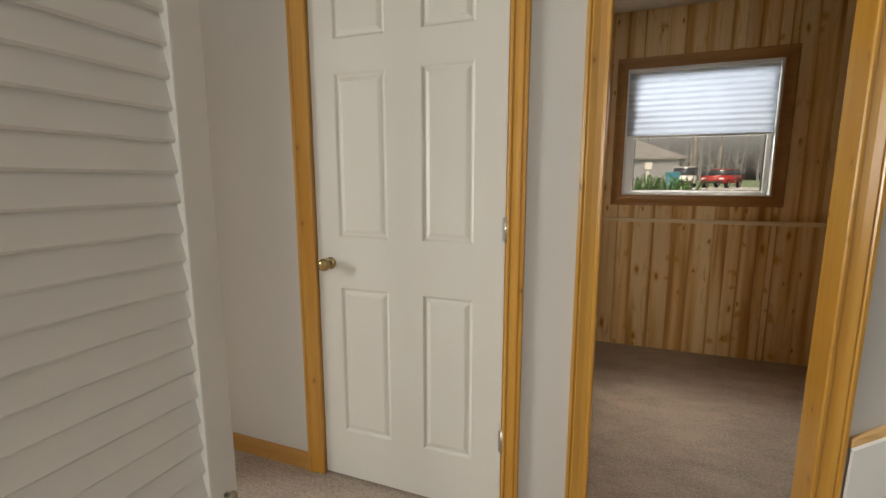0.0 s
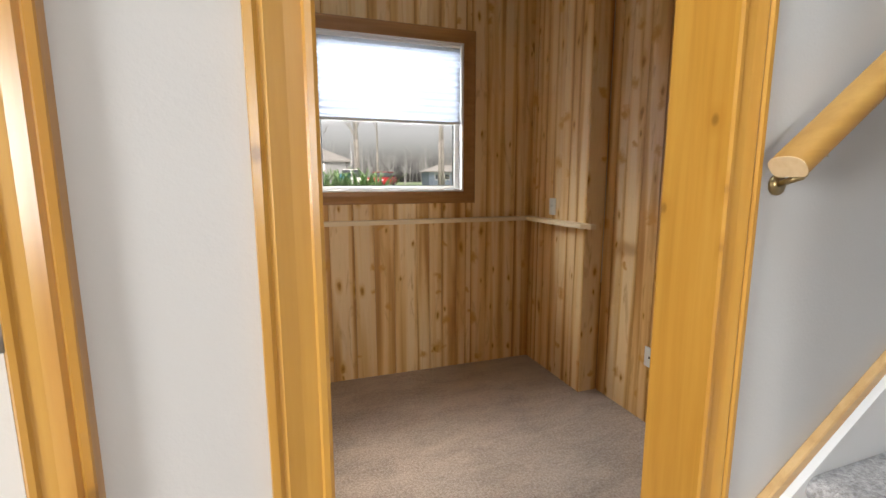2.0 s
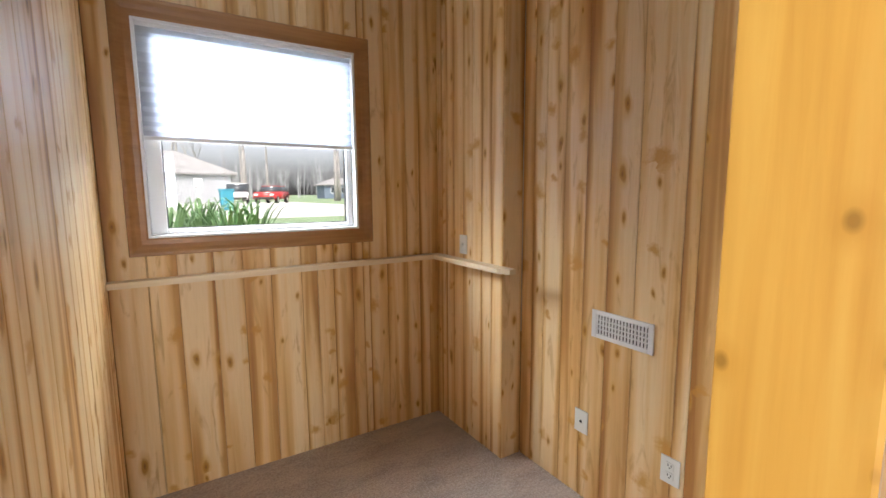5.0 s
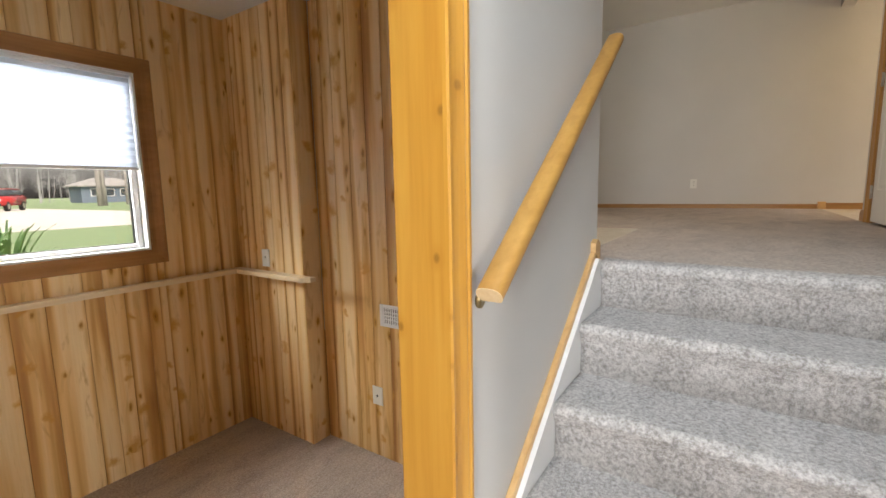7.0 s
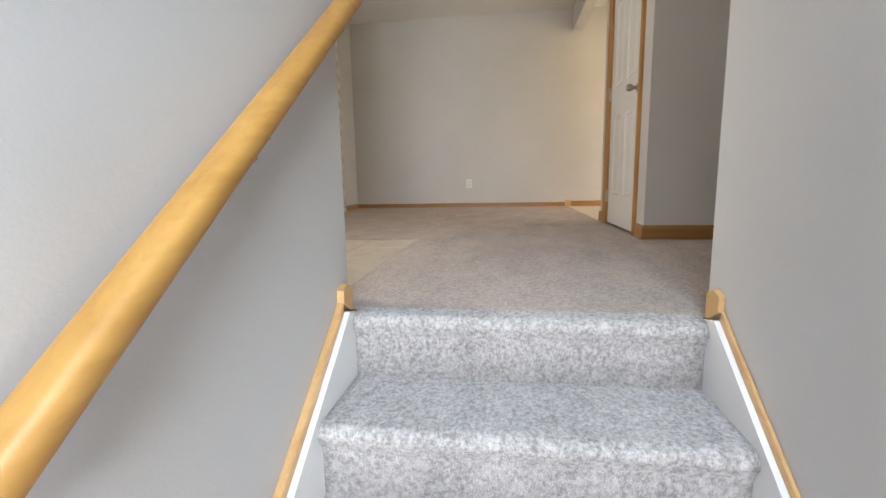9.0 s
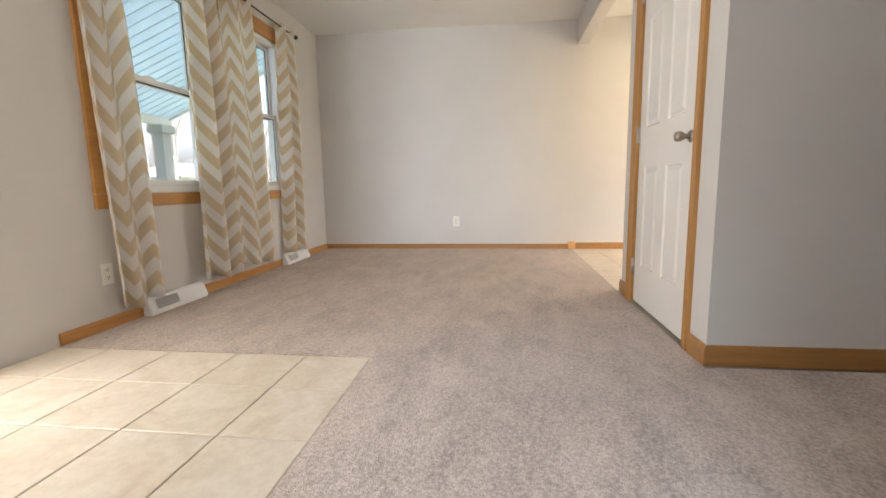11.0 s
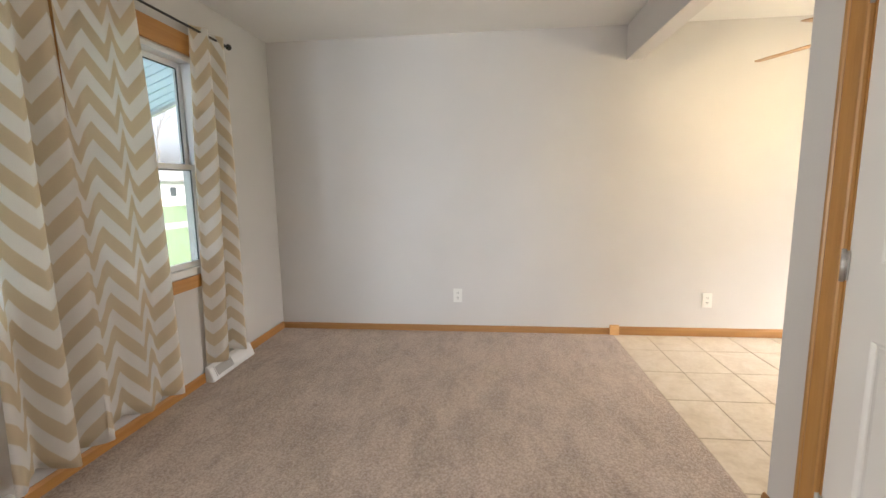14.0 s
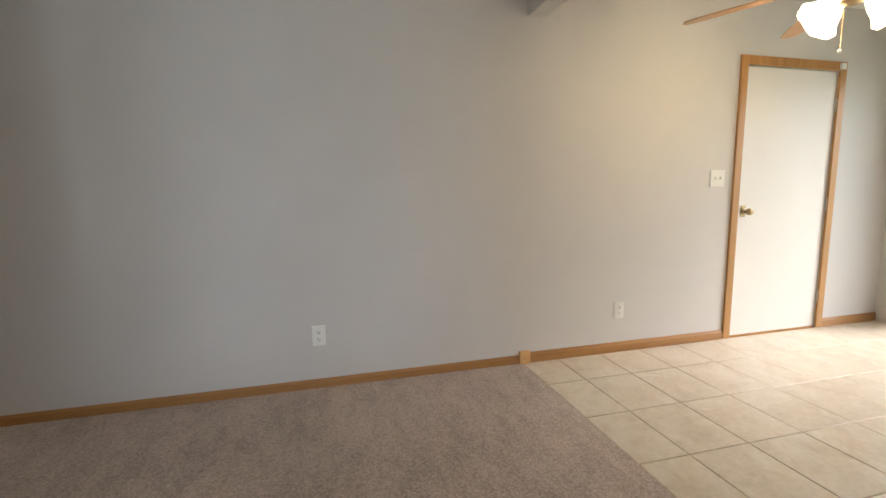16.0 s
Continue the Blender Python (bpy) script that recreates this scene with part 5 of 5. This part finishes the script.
# houses
def house(at, lx, ly, eave, ridge, wall_mat, label, garage):
    x, y = at
    h = thing("house", (x, y, GROUND), label, "house")
    part("wall", bx(x - lx / 2, x + lx / 2, y - ly / 2, y + ly / 2, GROUND, GROUND + eave), wall_mat, h)
    bm = bmesh.new()
    o = 0.6
    lo = [bm.verts.new((x + sx * (lx / 2 + o), y + sy * (ly / 2 + o), GROUND + eave)) for sx, sy in ((-1, -1), (1, -1), (1, 1), (-1, 1))]
    lo2 = [bm.verts.new((v.co.x, v.co.y, v.co.z + 0.18)) for v in lo]
    ra, rb = bm.verts.new((x - lx / 2 + ly / 2, y, GROUND + ridge)), bm.verts.new((x + lx / 2 - ly / 2, y, GROUND + ridge))
    bm.faces.new(lo[::-1])
    for i in range(4):
        bm.faces.new((lo[i], lo[(i + 1) % 4], lo2[(i + 1) % 4], lo2[i]))
    bm.faces.new((lo2[0], lo2[1], rb, ra))
    bm.faces.new((lo2[1], lo2[2], rb))
    bm.faces.new((lo2[2], lo2[3], ra, rb))
    bm.faces.new((lo2[3], lo2[0], ra))
    part("roof", bm, M_ROOF, h)
    yf = y - ly / 2
    if garage:
        g = part("garage_door", bx(x + lx / 2 - 5.4, x + lx / 2 - 0.7, yf - 0.04, yf - 0.005, GROUND, GROUND + 2.15), M_PORCHRAIL, h, "grey garage door")
        for i in range(4):
            part("door_section", bx(x + lx / 2 - 5.35, x + lx / 2 - 0.75, yf - 0.06, yf - 0.041, GROUND + 0.04 + i * 0.53, GROUND + 0.53 + i * 0.53, bevel=0.008), M_PORCHRAIL, g)
    for k in range(3):
        wx = x - lx / 2 + 1.2 + k * (lx - (7.5 if garage else 2.0)) / 3
        w = part("window", bx(wx, wx + 1.2, yf - 0.05, yf - 0.005, GROUND + 1.0, GROUND + 2.2), M_VINYL, h)
        part("pane", bx(wx + 0.08, wx + 1.12, yf - 0.06, yf - 0.051, GROUND + 1.08, GROUND + 2.12), M_TINT, w)


house((-1.05, 55.0), 13.5, 9.0, 2.75, 5.3, M_SIDING, "grey single-storey house with a garage and hipped roof", True)
house((55.0, 41.0), 13.0, 8.0, 2.7, 4.8, M_WHITE_SIDING, "white single-storey house beyond the lawn", False)
house((30.0, 88.0), 8.0, 5.0, 2.5, 4.0, M_BLUE_SIDING, "distant slate-blue house among bare trees", False)


def car(at, yaw, mat, label, tall):
    """Estate-shaped car: lower body, glasshouse, wheels, lamps. Built round the origin, then placed."""
    c = thing("car", (0, 0, 0), label, "car", "parked cars")
    L, Wd = 4.5, 0.9
    prof = [(-2.25, 0.35), (-2.25, 0.8), (-2.15, 0.95), (-1.1, 1.02), (1.9, 1.05), (2.2, 0.95), (2.25, 0.4)]
    b = prism(bmesh.new(), prof, 'y', -Wd, Wd)
    bmesh.ops.bevel(b, geom=list(b.edges), offset=0.06, segments=2, affect='EDGES')
    part("body", b, mat, c, "", True)
    g = prism(bmesh.new(), [(-1.15, 1.0), (-0.45, tall), (1.55, tall), (2.05, 1.03)], 'y', -Wd + 0.08, Wd - 0.08)
    bmesh.ops.bevel(g, geom=list(g.edges), offset=0.07, segments=2, affect='EDGES')
    part("windows", g, M_TINT, c, "dark tinted glasshouse", True)
    part("roof", bx(-0.42, 1.55, -Wd + 0.12, Wd - 0.12, tall - 0.03, tall + 0.03, bevel=0.025), mat, c)
    for x in (-1.4, 1.4):
        for y in (-Wd + 0.08, Wd - 0.08):
            w = part("wheel", cyl(bmesh.new(), (x, y - 0.11, 0.33), (x, y + 0.11, 0.33), 0.33, seg=24), M_TYRE, c)
            part("rim", cyl(bmesh.new(), (x, y - 0.118, 0.33), (x, y + 0.118, 0.33), 0.20, seg=12), M_STEEL, w)
    for y in (-0.65, 0.65):
        part("headlight", bx(-2.27, -2.20, y - 0.17, y + 0.17, 0.68, 0.82, bevel=0.02), M_VINYL, c)
    part("bumper", bx(-2.30, -2.2, -0.8, 0.8, 0.36, 0.56, bevel=0.03), M_BLACK, c)
    c.matrix_basis = pose(at[0], at[1], GROUND + 0.016, 0, 0, yaw)
    return c


car((5.4, 44.0), 80, M_CAR_WHITE, "tall white car parked on the far driveway", 1.75)
car((8.1, 43.0), 62, M_CAR_RED, "red car parked on the far driveway", 1.5)
car((7.9, 10.2), 138.7, M_CAR_WHITE, "white car parked on the near driveway", 1.5)
car((47.0, 31.0), 10, M_CAR_WHITE, "white car parked by the distant house", 1.5)

bn = thing("wheelie_bin", (2.35, 24.0, GROUND), "teal plastic wheeled bin by the road", "bin")
b = prism(bmesh.new(), [(2.12, GROUND + 0.05), (2.58, GROUND + 0.05), (2.64, GROUND + 0.95), (2.06, GROUND + 0.95)], 'y', 23.7, 24.3)
part("body", b, M_BIN, bn)
part("lid", bx(2.03, 2.67, 23.66, 24.34, GROUND + 0.95, GROUND + 1.02, bevel=0.03), M_BIN, bn)
for x in (2.2, 2.5):
    part("wheel", cyl(bmesh.new(), (x - 0.03, 24.3, GROUND + 0.11), (x + 0.03, 24.3, GROUND + 0.11), 0.1, seg=14), M_TYRE, bn)
mb = thing("mailbox", (0.95, 19.2, GROUND), "white mailbox on a post by the road", "mailbox")
part("post", bx(0.90, 1.0, 19.15, 19.25, GROUND, GROUND + 1.05, bevel=0.006), M_WHITE, mb)
part("box", bx(0.82, 1.08, 18.95, 19.45, GROUND + 1.05, GROUND + 1.32, bevel=0.05), M_WHITE, mb)
